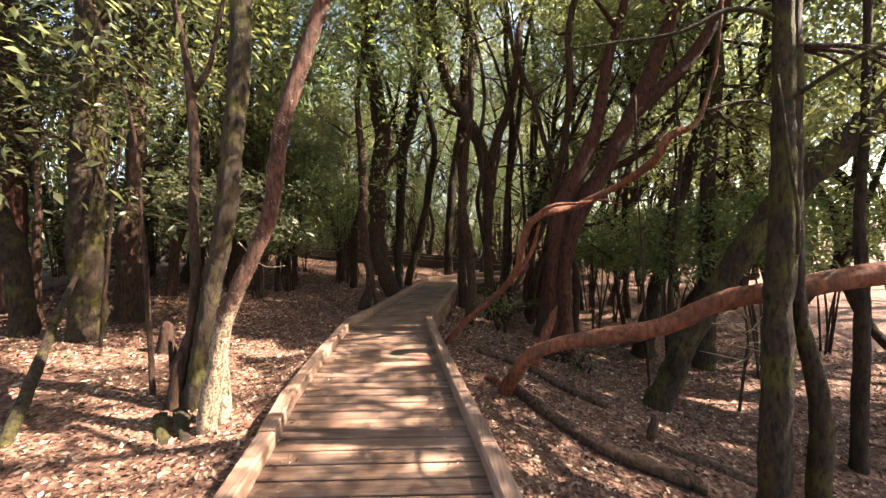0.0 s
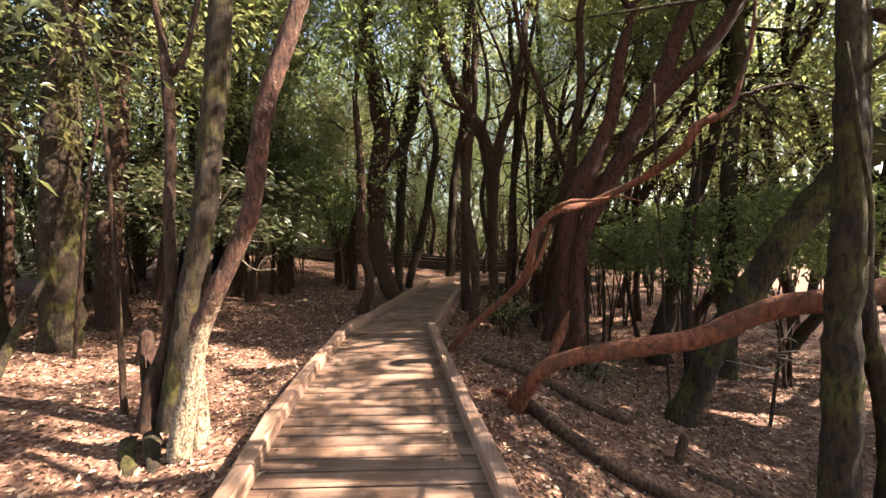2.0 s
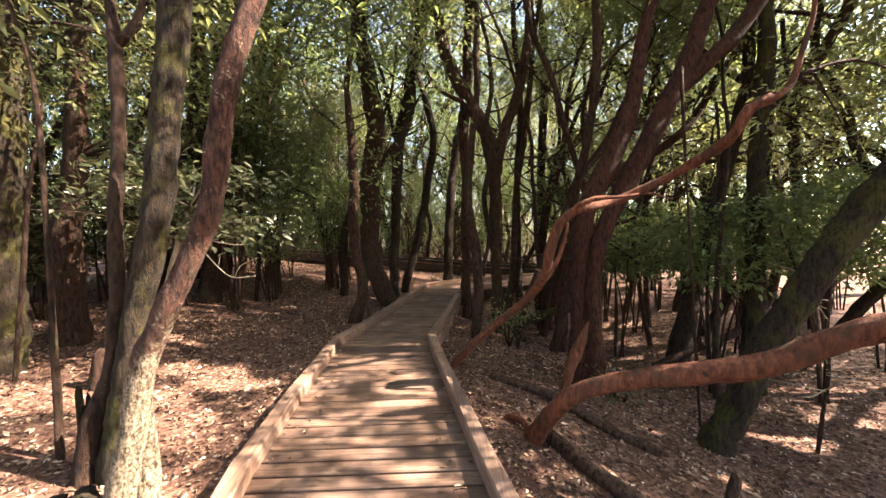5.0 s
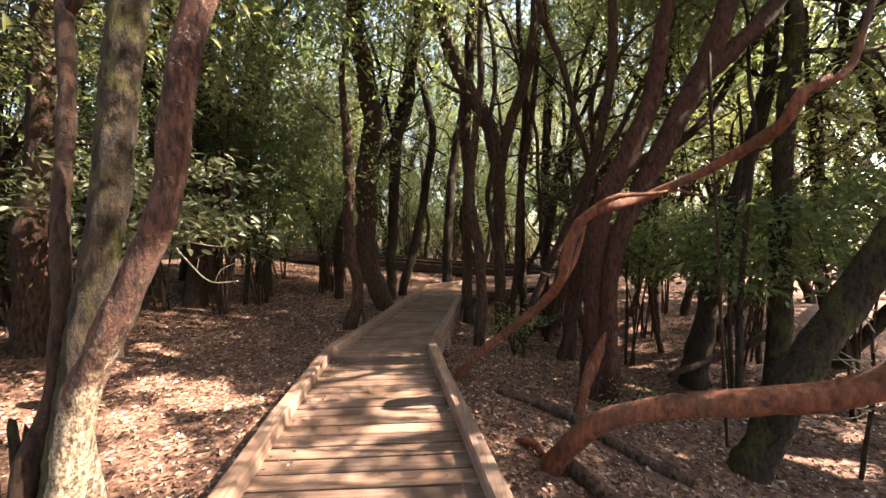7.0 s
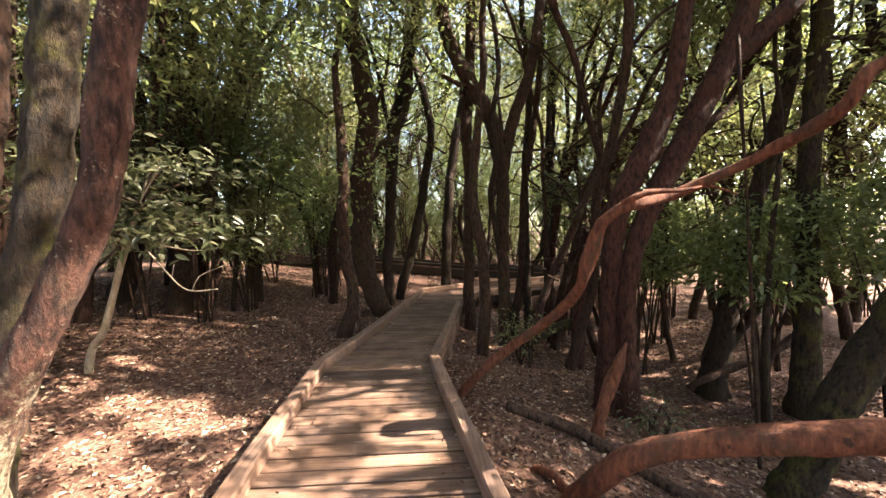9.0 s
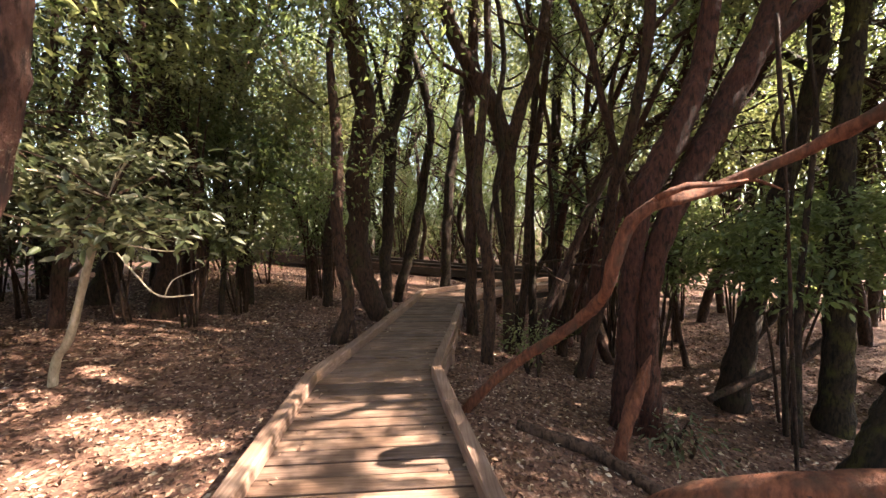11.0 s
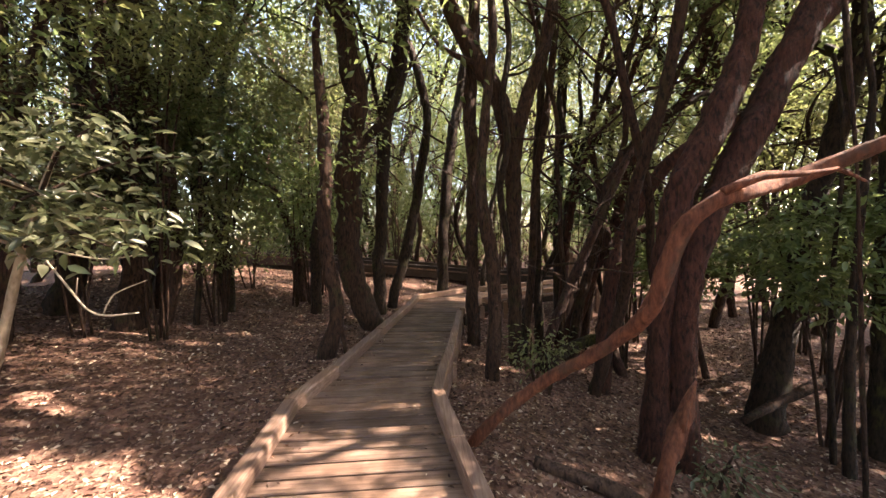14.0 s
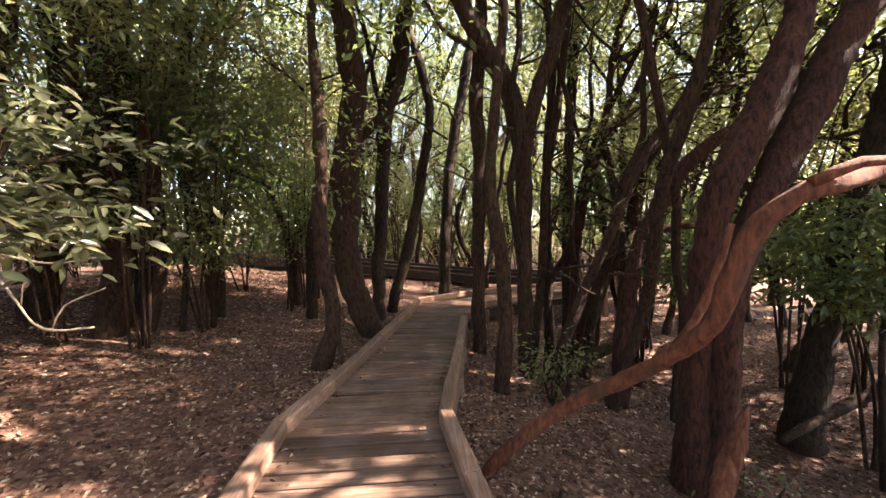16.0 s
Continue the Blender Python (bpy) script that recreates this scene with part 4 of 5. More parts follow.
def loose_limbs():
    limb("arched_branch", [(0.68, 4.7, -0.78, 0.105), (0.75, 4.58, -0.5, 0.1), (0.82, 4.45, -0.28, 0.085), (0.98, 4.15, 0.12, 0.075), (1.32, 3.92, 0.33, 0.075), (1.74, 3.68, 0.48, 0.085), (2.08, 3.48, 0.6, 0.082), (2.37, 3.28, 0.84, 0.08), (2.6, 3.12, 0.96, 0.085), (2.74, 3.02, 1.0, 0.087), (3.4, 2.85, 1.16, 0.09), (4.4, 2.7, 1.2, 0.095), (5.4, 2.7, 1.45, 0.09), (6.4, 2.9, 2.2, 0.08)],
         BARK_ORANGE, "smooth orange-brown trunk arching low over the forest floor", "tree trunk", 51, 20, 0.1)
    arch = bpy.data.objects["arched_branch"]
    root = tube([(0.5, 5.05, -0.62, 0.03), (0.56, 4.95, -0.47, 0.035), (0.68, 4.8, -0.44, 0.035), (0.76, 4.62, -0.55, 0.03)], 8, 0.05, 0.2, 3, arch.location)
    part("root", mesh_of("root", [root], BARK_ORANGE), None, arch, "small arching root")
    for i, (x, y, z) in enumerate([(1.74, 3.58, 0.5), (1.34, 3.82, 0.36), (2.4, 3.17, 0.86)]):
        k = tube([(x, y + 0.08, z, 0.045), (x, y + 0.03, z, 0.035), (x, y + 0.01, z + 0.005, 0.015)], 9, 0.02, 0.3, i, arch.location)
        part("knot", mesh_of("knot", [k], BARK_RED), None, arch, "dark round knot")
    limb("long_curved_branch", [(-0.02, 6.3, -0.55, 0.06), (0.07, 6.23, -0.31, 0.056), (0.33, 6.12, 0.0, 0.052), (0.62, 5.95, 0.31, 0.05), (0.86, 5.65, 0.6, 0.048), (1.02, 5.38, 0.88, 0.05), (1.06, 5.18, 1.08, 0.05), (1.08, 5.12, 1.28, 0.052), (1.14, 5.05, 1.54, 0.05), (1.22, 5.0, 1.67, 0.048), (1.36, 4.96, 1.76, 0.05), (1.56, 5.0, 1.79, 0.044), (1.82, 5.03, 1.86, 0.05), (2.05, 4.95, 1.96, 0.042), (2.28, 4.75, 2.1, 0.044), (2.42, 4.45, 2.26, 0.048), (2.46, 4.28, 2.35, 0.045), (2.55, 4.24, 2.55, 0.04), (2.7, 4.2, 2.62, 0.05)],
         BARK_ORANGE, "long orange-brown branch curving up from the ground", "branch", 52, 16, 0.24,
         forks=[[(2.68, 4.2, 2.6, 0.034), (2.86, 4.2, 2.72, 0.026), (2.99, 4.2, 3.12, 0.022), (3.06, 4.2, 3.43, 0.02), (3.2, 4.3, 4.6, 0.012)], [(1.3, 4.93, 1.78, 0.026), (1.5, 4.9, 1.86, 0.024), (1.75, 4.9, 1.87, 0.016), (1.95, 4.9, 1.9, 0.008)], [(0.95, 5.5, 0.75, 0.03), (1.15, 5.5, 0.95, 0.03), (1.32, 5.5, 1.25, 0.026), (1.42, 5.5, 1.6, 0.02)], [(1.95, 4.98, 1.92, 0.02), (2.2, 5.1, 1.92, 0.014), (2.5, 5.2, 1.86, 0.008)]])
    limb("broken_stub", [(1.36, 5.6, -0.85, 0.075), (1.43, 5.62, -0.4, 0.062), (1.56, 5.65, -0.05, 0.068), (1.64, 5.67, 0.12, 0.06), (1.7, 5.69, 0.26, 0.034), (1.75, 5.7, 0.36, 0.008)], BARK_ORANGE, "broken leaning orange-brown stub with a splintered tip", "tree stump", 53, 16, 0.3,
         forks=[[(1.58, 5.62, 0.0, 0.03), (1.6, 5.6, 0.18, 0.022), (1.64, 5.6, 0.3, 0.006)]])
    limb("fallen_log", [(0.53, 6.0, -0.42, 0.05), (1.1, 5.72, -0.52, 0.06), (1.32, 5.5, -0.57, 0.058), (1.65, 5.04, -0.66, 0.056), (2.07, 4.66, -0.75, 0.045)], BARK_LOG, "dark fallen log lying on leaf litter", "log", 54)
    limb("fallen_log", [(0.9, 4.63, -0.47, 0.065), (1.23, 3.95, -0.55, 0.071), (1.51, 3.59, -0.61, 0.07), (1.86, 3.39, -0.68, 0.07), (2.29, 3.18, -0.77, 0.07)], BARK_LOG, "long fallen branch lying on leaf litter", "log", 55)
    limb("fallen_log", [(2.3, 3.9, -0.85, 0.051), (2.68, 3.72, -0.92, 0.058), (3.05, 3.5, -1.0, 0.054)], BARK_LOG, "short fallen branch on the slope", "log", 56)
    limb("fallen_log", [(0.93, 4.27, -0.58, 0.038), (1.16, 3.71, -0.63, 0.033), (1.54, 3.19, -0.7, 0.029)], BARK_LOG, "thin fallen branch on leaf litter", "log", 57)
    limb("small_stump", [(2.3, 4.05, -1.0, 0.051), (2.28, 4.05, -0.8, 0.047), (2.33, 4.05, -0.62, 0.047), (2.31, 4.05, -0.55, 0.017)], BARK_LOG, "small broken stump on the slope", "tree stump", 58)
    limb("fallen_log", [(3.35, 7.0, -0.72, 0.04), (3.9, 7.15, -0.6, 0.053), (4.46, 7.25, -0.47, 0.066), (4.95, 7.3, -0.3, 0.067), (5.6, 7.4, 0.0, 0.06)], BARK_BROWN, "propped dead branch leaning on a trunk", "log", 59)
    limb("fallen_log", [(1.25, 7.9, -0.35, 0.076), (1.6, 8.1, -0.2, 0.085), (2.1, 8.4, -0.12, 0.076), (2.5, 8.5, -0.1, 0.06)], BARK_MOSS, "mossy log lying by the saplings", "log", 60)
    jagged_stump()
    limb("tree_stump", [(-3.85, 5.05, -0.15, 0.111), (-3.85, 5.05, 0.1, 0.093), (-3.83, 5.05, 0.3, 0.068), (-3.81, 5.05, 0.36, 0.025)], BARK_RED, "small weathered stump in the clearing", "tree stump", 62, 12, 0.3)


loose_limbs()

# ---- the forest round about ----
def model_trees():
    models = []
    mats = (BARK_DARK, BARK_BROWN, BARK_MOSS, BARK_DARK, BARK_RED, BARK_BROWN, BARK_DARK, BARK_MOSS)
    for i in range(8):
        rng = random.Random(300 + i)
        x = y = 0.0
        r = rng.uniform(0.08, 0.15)
        pts = [(0, 0, 0, r)]
        dx, dy = rng.uniform(-0.25, 0.25), rng.uniform(-0.25, 0.25)
        z = 0.0
        while z < 5.5:
            dx, dy = dx * 0.7 + rng.uniform(-0.46, 0.46), dy * 0.7 + rng.uniform(-0.46, 0.46)
            x, y, z, r = x + dx, y + dy, z + 0.9, r * 0.95
            pts.append((x, y, z, r))
        k = pts[2 + i % 3]
        an = rng.uniform(0, 6.28)
        fork = [(k[0], k[1], k[2], k[3] * 0.75)]
        for j in range(1, 5):
            fork.append((k[0] + math.cos(an) * 0.32 * j, k[1] + math.sin(an) * 0.32 * j, k[2] + 0.85 * j, k[3] * (0.75 - 0.09 * j)))
        models.append((pts, fork, mats[i]))
    return models


MODELS = model_trees()


def free_spot(x, y):
    if -2.6 < x < 5.5 and -6 < y < 12.2:
        return False
    if 12.0 < y < 17.7 and -7 < x < 6.8 or (16 < y < 20.2 and x < -4):
        return False
    if -5.8 < x < -1.5 and -6 < y < 9.2:
        return False
    return True


def background_trees():
    rng = random.Random(11)
    made, spots = {}, []
    tries = 0
    while len(spots) < 130 and tries < 6000:
        tries += 1
        y = rng.uniform(-5, 36) if len(spots) > 25 else rng.uniform(-5, 12)
        x = rng.uniform(-9 - max(0, y) * 0.75, 8 + max(0, y) * 0.55)
        if y < 1.5 and x > -10 or not free_spot(x, y) or any((x - a) ** 2 + (y - b) ** 2 < (1.0 if b > 9 else 2.6) for a, b in spots):
            continue
        if x > 3.0 and -0.5 < y < 9.6:      # the sunny side is built apart
            continue
        spots.append((x, y))
    # unseen trees behind the camera, added to keep sky light off the trunks
    spots += [(rng.uniform(1.4, 2.6) * side + 1.7 * k * side, -5.4 - 2.3 * j + rng.uniform(-0.6, 0.6)) for side in (-1, 1) for j in range(4) for k in range(4)]
    spots += [(-2.3, 19.4), (0.4, 20.2), (2.4, 19.2), (-0.9, 22.4), (1.5, 23.0), (-3.0, 22.0), (3.6, 21.6), (0.2, 25.5), (-2.0, 26.5), (2.6, 26.8)]
    spots += [(-3.6, 17.4), (-0.6, 17.3), (1.9, 18.0), (4.6, 17.3), (6.0, 18.6)]
    for n, (x, y) in enumerate(spots):
        i = (n % 8, 2 if y > 12.5 or y < -1.5 else 1 if x < -6.0 else 0)
        g = ground_z(x, y)
        m = pose(x, y, g, rng.uniform(-5, 5), rng.uniform(-5, 5), rng.uniform(0, 360)) @ Matrix.Scale(rng.uniform(0.85, 1.2), 4)
        if i not in made:
            pts, fork, mat = MODELS[i[0]]
            made[i] = tree(pts, mat, "slender laurel tree with a dark crooked trunk and leafy crown", 400 + i[0] * 13, 11.5 if i[1] else 8.0, forks=[fork], crown=(3, 11, 6)[i[1]], limbs=9, reach=1.9, sides=9, flare=0.5, low=2.2, far=(1.6, 11.5) if i[1] else None)
            made[i].matrix_basis = m
        else:
            ob = copy_thing(made[i], Matrix())
            ob.matrix_basis = m


background_trees()


def thin_trees():
    """Slender stems that stand close together round the bend and beyond the slope."""
    rng = random.Random(64)
    spots = [(1.4, 10.2), (2.1, 9.3), (3.0, 9.0), (3.6, 10.0), (4.4, 8.9), (3.2, 11.0), (4.2, 11.2), (5.1, 10.2), (5.2, 11.6), (1.3, 9.1), (2.0, 8.0), (-2.4, 12.9), (1.4, 14.05), (2.8, 7.9)]
    for n, (x, y) in enumerate(spots):
        g = ground_z(x, y)
        r = rng.uniform(0.045, 0.085)
        p, q, z = x, y, g
        pts = [(x, y, g - 0.05, r * 1.2)]
        dx, dy = rng.uniform(-0.2, 0.25), rng.uniform(-0.15, 0.15)
        while z < 5.0:
            dx, dy = dx * 0.7 + rng.uniform(-0.18, 0.2), dy * 0.7 + rng.uniform(-0.15, 0.15)
            p, q, z, r = p + dx, q + dy, z + 0.7, r * 0.96
            pts.append((p, q, z, r))
        tree(pts, (BARK_DARK, BARK_BROWN, BARK_RED)[n % 3], "slender crooked laurel stem with a small crown", 1400 + n * 9, 7.0, crown=2, limbs=5, reach=1.3, sides=8, low=2.6)


thin_trees()

def sunny_side():
    """Mostly unseen trees added between walk and sun for shade, crowns cut with gaps."""
    rng = random.Random(21)
    spots = [(13.2, 2.2), (13.6, 4.8), (13.4, 7.4), (14.2, 10.0), (7.2, -1.0), (9.6, -0.6), (12.2, 0.2), (6.3, 1.2), (6.8, 3.4), (7.4, 5.6), (6.9, 7.8), (8.6, 2.4), (9.0, 4.6), (9.3, 6.8), (10.6, 1.4), (11.0, 3.7), (11.2, 5.9), (11.4, 8.2), (5.9, 9.4), (8.4, 9.3), (7.6, 12.0), (9.6, 13.4), (8.0, 15.0), (11.2, 11.8), (12.0, 14.4), (10.2, 16.6), (15.8, 3.4), (16.2, 6.4), (15.6, 0.6), (17.4, 9.2), (18.2, 4.8)]
    for n, (x, y) in enumerate(spots):
        pts, fork, mat = MODELS[(n * 3) % 8]
        g = ground_z(x, y)
        an = rng.uniform(0, 6.28)
        ca, sa = math.cos(an), math.sin(an)
        turn = lambda p: (x + p[0] * ca - p[1] * sa, y + p[0] * sa + p[1] * ca, g + p[2], p[3])
        root = tree([turn(p) for p in pts], mat, "laurel tree with a crooked trunk, added for shade, its crown cut with gaps", 700 + n * 7, 8.0, forks=[[turn(p) for p in fork]], crown=0, limbs=6, reach=1.9, sides=9, low=3.0)
        r2 = R(800 + n)
        p, a = sprays(r2, (x + pts[-1][0] * ca, y + pts[-1][0] * sa, g + 6.3), (2.1, 2.1, 2.7), 115, 36, 0.26, 0.6)
        p, a = carved(p, a, LIT)
        c = part("crown", leaf_mesh("crown_leaves", p - np.array((x, y, g)), a, 0.115, LEAF_OLIVE if n % 3 else LEAF_DARK, r2, fine=False), None)
        c.parent = root
        c.location = Vector((x, y, g)) - root.location


sunny_side()


def shrub(at, radii, leaves, size, material, label, seed, stems=5, bark_=None, width=0.42, lit=False):
    rng = random.Random(seed)
    x, y = at[0], at[1]
    g = ground_z(x, y)
    o = (x, y, g)
    root = thing("laurel_shrub", o, label, "shrub", "laurel shrubs")
    cz = at[2]
    for i in range(stems):
        an = rng.uniform(0, 6.28)
        q = (x + math.cos(an) * radii[0] * 0.6, y + math.sin(an) * radii[1] * 0.6, cz + rng.uniform(-0.3, 0.6) * radii[2])
        s = (x + rng.uniform(-0.1, 0.1), y + rng.uniform(-0.1, 0.1), g - 0.05)
        pts = [(*s, 0.02), (s[0] * 0.7 + q[0] * 0.3 + rng.uniform(-0.1, 0.1), s[1] * 0.7 + q[1] * 0.3, s[2] * 0.5 + q[2] * 0.5, 0.016), (*q, 0.006)]
        part("stem", mesh_of("stem", [tube(pts, 6, 0.15, 0.1, seed + i, o)], bark_ or BARK_BROWN), None, root)
    r2 = R(seed)
    p, a = sprays(r2, (x, y, cz), radii, max(8, leaves // 24), 24, 0.17, 0.45)
    p, a = carved(p, a, LIT)
    c = part("crown", leaf_mesh("shrub_leaves", p - np.array(o), a, size, material, r2, width, fine=y < 12), None, root)
    return root


def shrubs():
    lab = "dark green laurel shrub with glossy leaves"
    for n, (x, y, z, rx, ry, rz, k) in enumerate([(4.3, 6.9, 1.25, 1.0, 0.7, 0.75, 3200), (5.3, 6.2, 1.5, 0.9, 0.7, 0.8, 2800), (3.4, 8.3, 1.2, 0.8, 0.6, 0.7, 2200), (5.8, 8.2, 1.4, 1.2, 0.8, 1.0, 3200), (4.6, 9.8, 1.3, 1.2, 0.8, 0.9, 2800), (2.9, 10.4, 2.2, 0.9, 0.7, 0.8, 2000),
                                                   (6.6, 5.0, 1.6, 0.9, 0.9, 0.9, 2600), (7.5, 7.2, 1.5, 1.2, 1.0, 1.1, 2800), (6.2, 11.6, 1.4, 1.4, 1.0, 1.0, 2800)]):
        shrub((x, y, z), (rx, ry, rz), k, 0.1, LEAF_DARK, lab, 900 + n)
    for n, (x, y, z, rx, ry, rz, k) in enumerate([(-4.1, 9.6, 1.9, 0.9, 0.7, 1.0, 3000), (-3.2, 11.2, 2.4, 0.9, 0.8, 1.3, 3000), (-6.6, 13.8, 1.6, 1.0, 0.7, 0.8, 2000), (-9.5, 13.6, 1.6, 1.6, 0.8, 1.0, 2600), (-5.4, 8.6, 2.4, 1.0, 0.7, 0.8, 2600), (-6.8, 8.4, 2.4, 1.2, 0.8, 1.2, 2800), (-8.2, 9.4, 1.9, 1.3, 0.9, 1.3, 2800), (-3.0, 12.6, 2.6, 1.0, 0.8, 1.0, 2200), (-4.8, 12.6, 1.9, 1.3, 0.9, 1.2, 2600), (-7.4, 4.2, 1.8, 0.9, 0.7, 1.2, 2200), (-8.6, 6.6, 2.2, 1.2, 0.9, 1.5, 2600), (-6.6, 7.0, 1.6, 0.6, 0.5, 0.8, 1500), (-7.2, 12.0, 2.0, 1.4, 1.0, 1.2, 2600)]):
        # bushes far to the left take the leaf colour with shade in it
        shrub((x, y, z), (rx, ry, rz), k, 0.1, LEAF_SHADE if x < -5.0 and y < 9.5 else LEAF_DARK if n % 3 else LEAF_OLIVE, lab, 930 + n)
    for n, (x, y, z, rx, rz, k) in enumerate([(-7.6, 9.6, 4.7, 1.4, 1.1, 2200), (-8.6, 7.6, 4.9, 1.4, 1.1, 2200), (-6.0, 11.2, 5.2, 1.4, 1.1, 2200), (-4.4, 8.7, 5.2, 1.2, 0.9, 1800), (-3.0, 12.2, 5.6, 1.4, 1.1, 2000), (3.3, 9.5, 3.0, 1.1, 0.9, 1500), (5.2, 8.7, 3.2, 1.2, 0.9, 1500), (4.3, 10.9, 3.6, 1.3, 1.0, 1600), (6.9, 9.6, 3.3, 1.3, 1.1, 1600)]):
        shrub((x, y, z), (rx, 0.8, rz), k, 0.095, LEAF_SHADE if x < -5.0 else LEAF_OLIVE, "tall laurel sapling clump with olive leaves", 1500 + n, 6)
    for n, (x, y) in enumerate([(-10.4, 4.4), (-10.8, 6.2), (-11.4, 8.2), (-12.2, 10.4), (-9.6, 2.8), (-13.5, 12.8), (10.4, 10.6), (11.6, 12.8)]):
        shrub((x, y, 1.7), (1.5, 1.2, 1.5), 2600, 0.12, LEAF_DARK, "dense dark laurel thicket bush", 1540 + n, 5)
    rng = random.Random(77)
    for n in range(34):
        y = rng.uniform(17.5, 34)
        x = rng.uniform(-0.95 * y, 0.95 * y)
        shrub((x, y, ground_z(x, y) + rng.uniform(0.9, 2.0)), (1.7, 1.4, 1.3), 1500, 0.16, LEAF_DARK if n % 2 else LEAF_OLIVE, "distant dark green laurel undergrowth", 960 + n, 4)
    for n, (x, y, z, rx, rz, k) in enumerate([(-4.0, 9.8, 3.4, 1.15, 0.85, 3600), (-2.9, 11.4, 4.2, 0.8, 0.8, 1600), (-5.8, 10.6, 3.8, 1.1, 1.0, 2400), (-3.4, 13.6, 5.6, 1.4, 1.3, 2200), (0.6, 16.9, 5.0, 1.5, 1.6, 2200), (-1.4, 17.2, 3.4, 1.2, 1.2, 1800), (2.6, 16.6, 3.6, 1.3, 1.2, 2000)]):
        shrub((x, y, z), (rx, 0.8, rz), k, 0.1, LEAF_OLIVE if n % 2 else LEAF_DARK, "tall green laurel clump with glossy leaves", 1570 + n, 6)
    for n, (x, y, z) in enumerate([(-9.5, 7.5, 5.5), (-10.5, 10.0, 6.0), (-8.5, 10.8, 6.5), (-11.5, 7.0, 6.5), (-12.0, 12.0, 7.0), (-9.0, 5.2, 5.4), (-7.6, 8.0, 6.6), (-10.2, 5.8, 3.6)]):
        shrub((x, y, z), (1.7, 1.2, 1.5), 2400, 0.11, LEAF_SHADE, "tall laurel clump with olive-brown leaves darkened to stand for shade", 1590 + n, 6)
    shrub((1.2, 7.75, 0.0), (0.28, 0.22, 0.35), 420, 0.07, LEAF_OLIVE, "low sprouting undergrowth by the mossy log", 995, 6)
    shrub((2.2, 6.0, -0.5), (0.2, 0.18, 0.25), 200, 0.07, LEAF_BRIGHT, "small fern-green seedlings at the foot of a trunk", 996, 4)


shrubs()


def thicket():
    """The tangle of stems and leaves that closes the view among the far trees."""
    rng, r2 = random.Random(88), R(88)
    pieces = []
    for i in range(400):
        y = rng.uniform(18.2, 36)
        x = rng.uniform(-1.05 * y, 1.05 * y)
        z, r = ground_z(x, y) - 0.1, rng.uniform(0.03, 0.075)
        pts = [(x, y, z, r)]
        dx = rng.uniform(-0.3, 0.3)
        for j in range(12):
            dx = dx * 0.6 + rng.uniform(-0.5, 0.5)
            x, z, r = x + dx, z + 0.85, r * 0.92
            pts.append((x, y, z, r))
        pieces.append(tube(pts, 5, 0.35, 0.1, i))
    tagged(part("thicket_stems", mesh_of("thicket_stems", pieces, BARK_LOG), None), "tangle of thin brown stems among the far trees", "thicket", kind="stuff")
    n = 7000
    c = np.stack([r2.uniform(-1, 1, n), r2.uniform(19.0, 40, n), 0.3 + 15.0 * r2.uniform(0, 1, n) ** 1.2], 1)
    c[:, 0] *= c[:, 1] * np.where(np.arange(n) % 2, 1.05, 0.42)
    off = r2.normal(0, 0.36, (n, 24, 3)) * np.array([1, 1, 0.6])
    p = (c[:, None] + off).reshape(-1, 3)
    a = off.reshape(-1, 3) / 0.4
    a[:, 2] -= 0.3
    tagged(part("thicket_leaves", leaf_mesh("thicket_leaves", p, a, 0.17, LEAF_DARK, r2, fine=False), None), "green leaves of the far undergrowth", "thicket", kind="stuff")


thicket()


def tangle():
    """Thin bare branches crossing one another between the trunks on the slope."""
    rng = random.Random(41)
    pieces = []
    for i in range(200):
        x, y, z = rng.uniform(1.6, 7.5), rng.uniform(7.2, 12.0), rng.uniform(0.6, 5.0)
        a, r = rng.uniform(0, 6.28), rng.uniform(0.012, 0.032)
        up = rng.uniform(-0.1, 0.9)
        pts = [(x, y, z, r)]
        for j in range(6):
            a += rng.uniform(-0.7, 0.7)
            up = up * 0.8 + rng.uniform(-0.15, 0.25)
            x, y, z, r = x + math.cos(a) * 0.33, y + math.sin(a) * 0.2, z + up * 0.33, r * 0.82
            pts.append((x, y, z, r))
        pieces.append(tube(pts, 5, 0.16, 0.2, i))
    for i in range(140):
        x, y, z = rng.uniform(-7.5, 1.5), rng.uniform(9.5, 13.5), rng.uniform(2.2, 6.5)
        a, r = rng.uniform(0, 6.28), rng.uniform(0.012, 0.03)
        up = rng.uniform(0, 1.0)
        pts = [(x, y, z, r)]
        for j in range(6):
            a += rng.uniform(-0.7, 0.7)
            up = up * 0.8 + rng.uniform(-0.1, 0.25)
            x, y, z, r = x + math.cos(a) * 0.33, y + math.sin(a) * 0.2, z + up * 0.36, r * 0.82
            pts.append((x, y, z, r))
        pieces.append(tube(pts, 5, 0.16, 0.2, i))
    tagged(part("branch_tangle", mesh_of("branch_tangle", pieces, BARK_BROWN), None), "tangle of thin bare branches between the trunks", "branches", kind="stuff")


tangle()


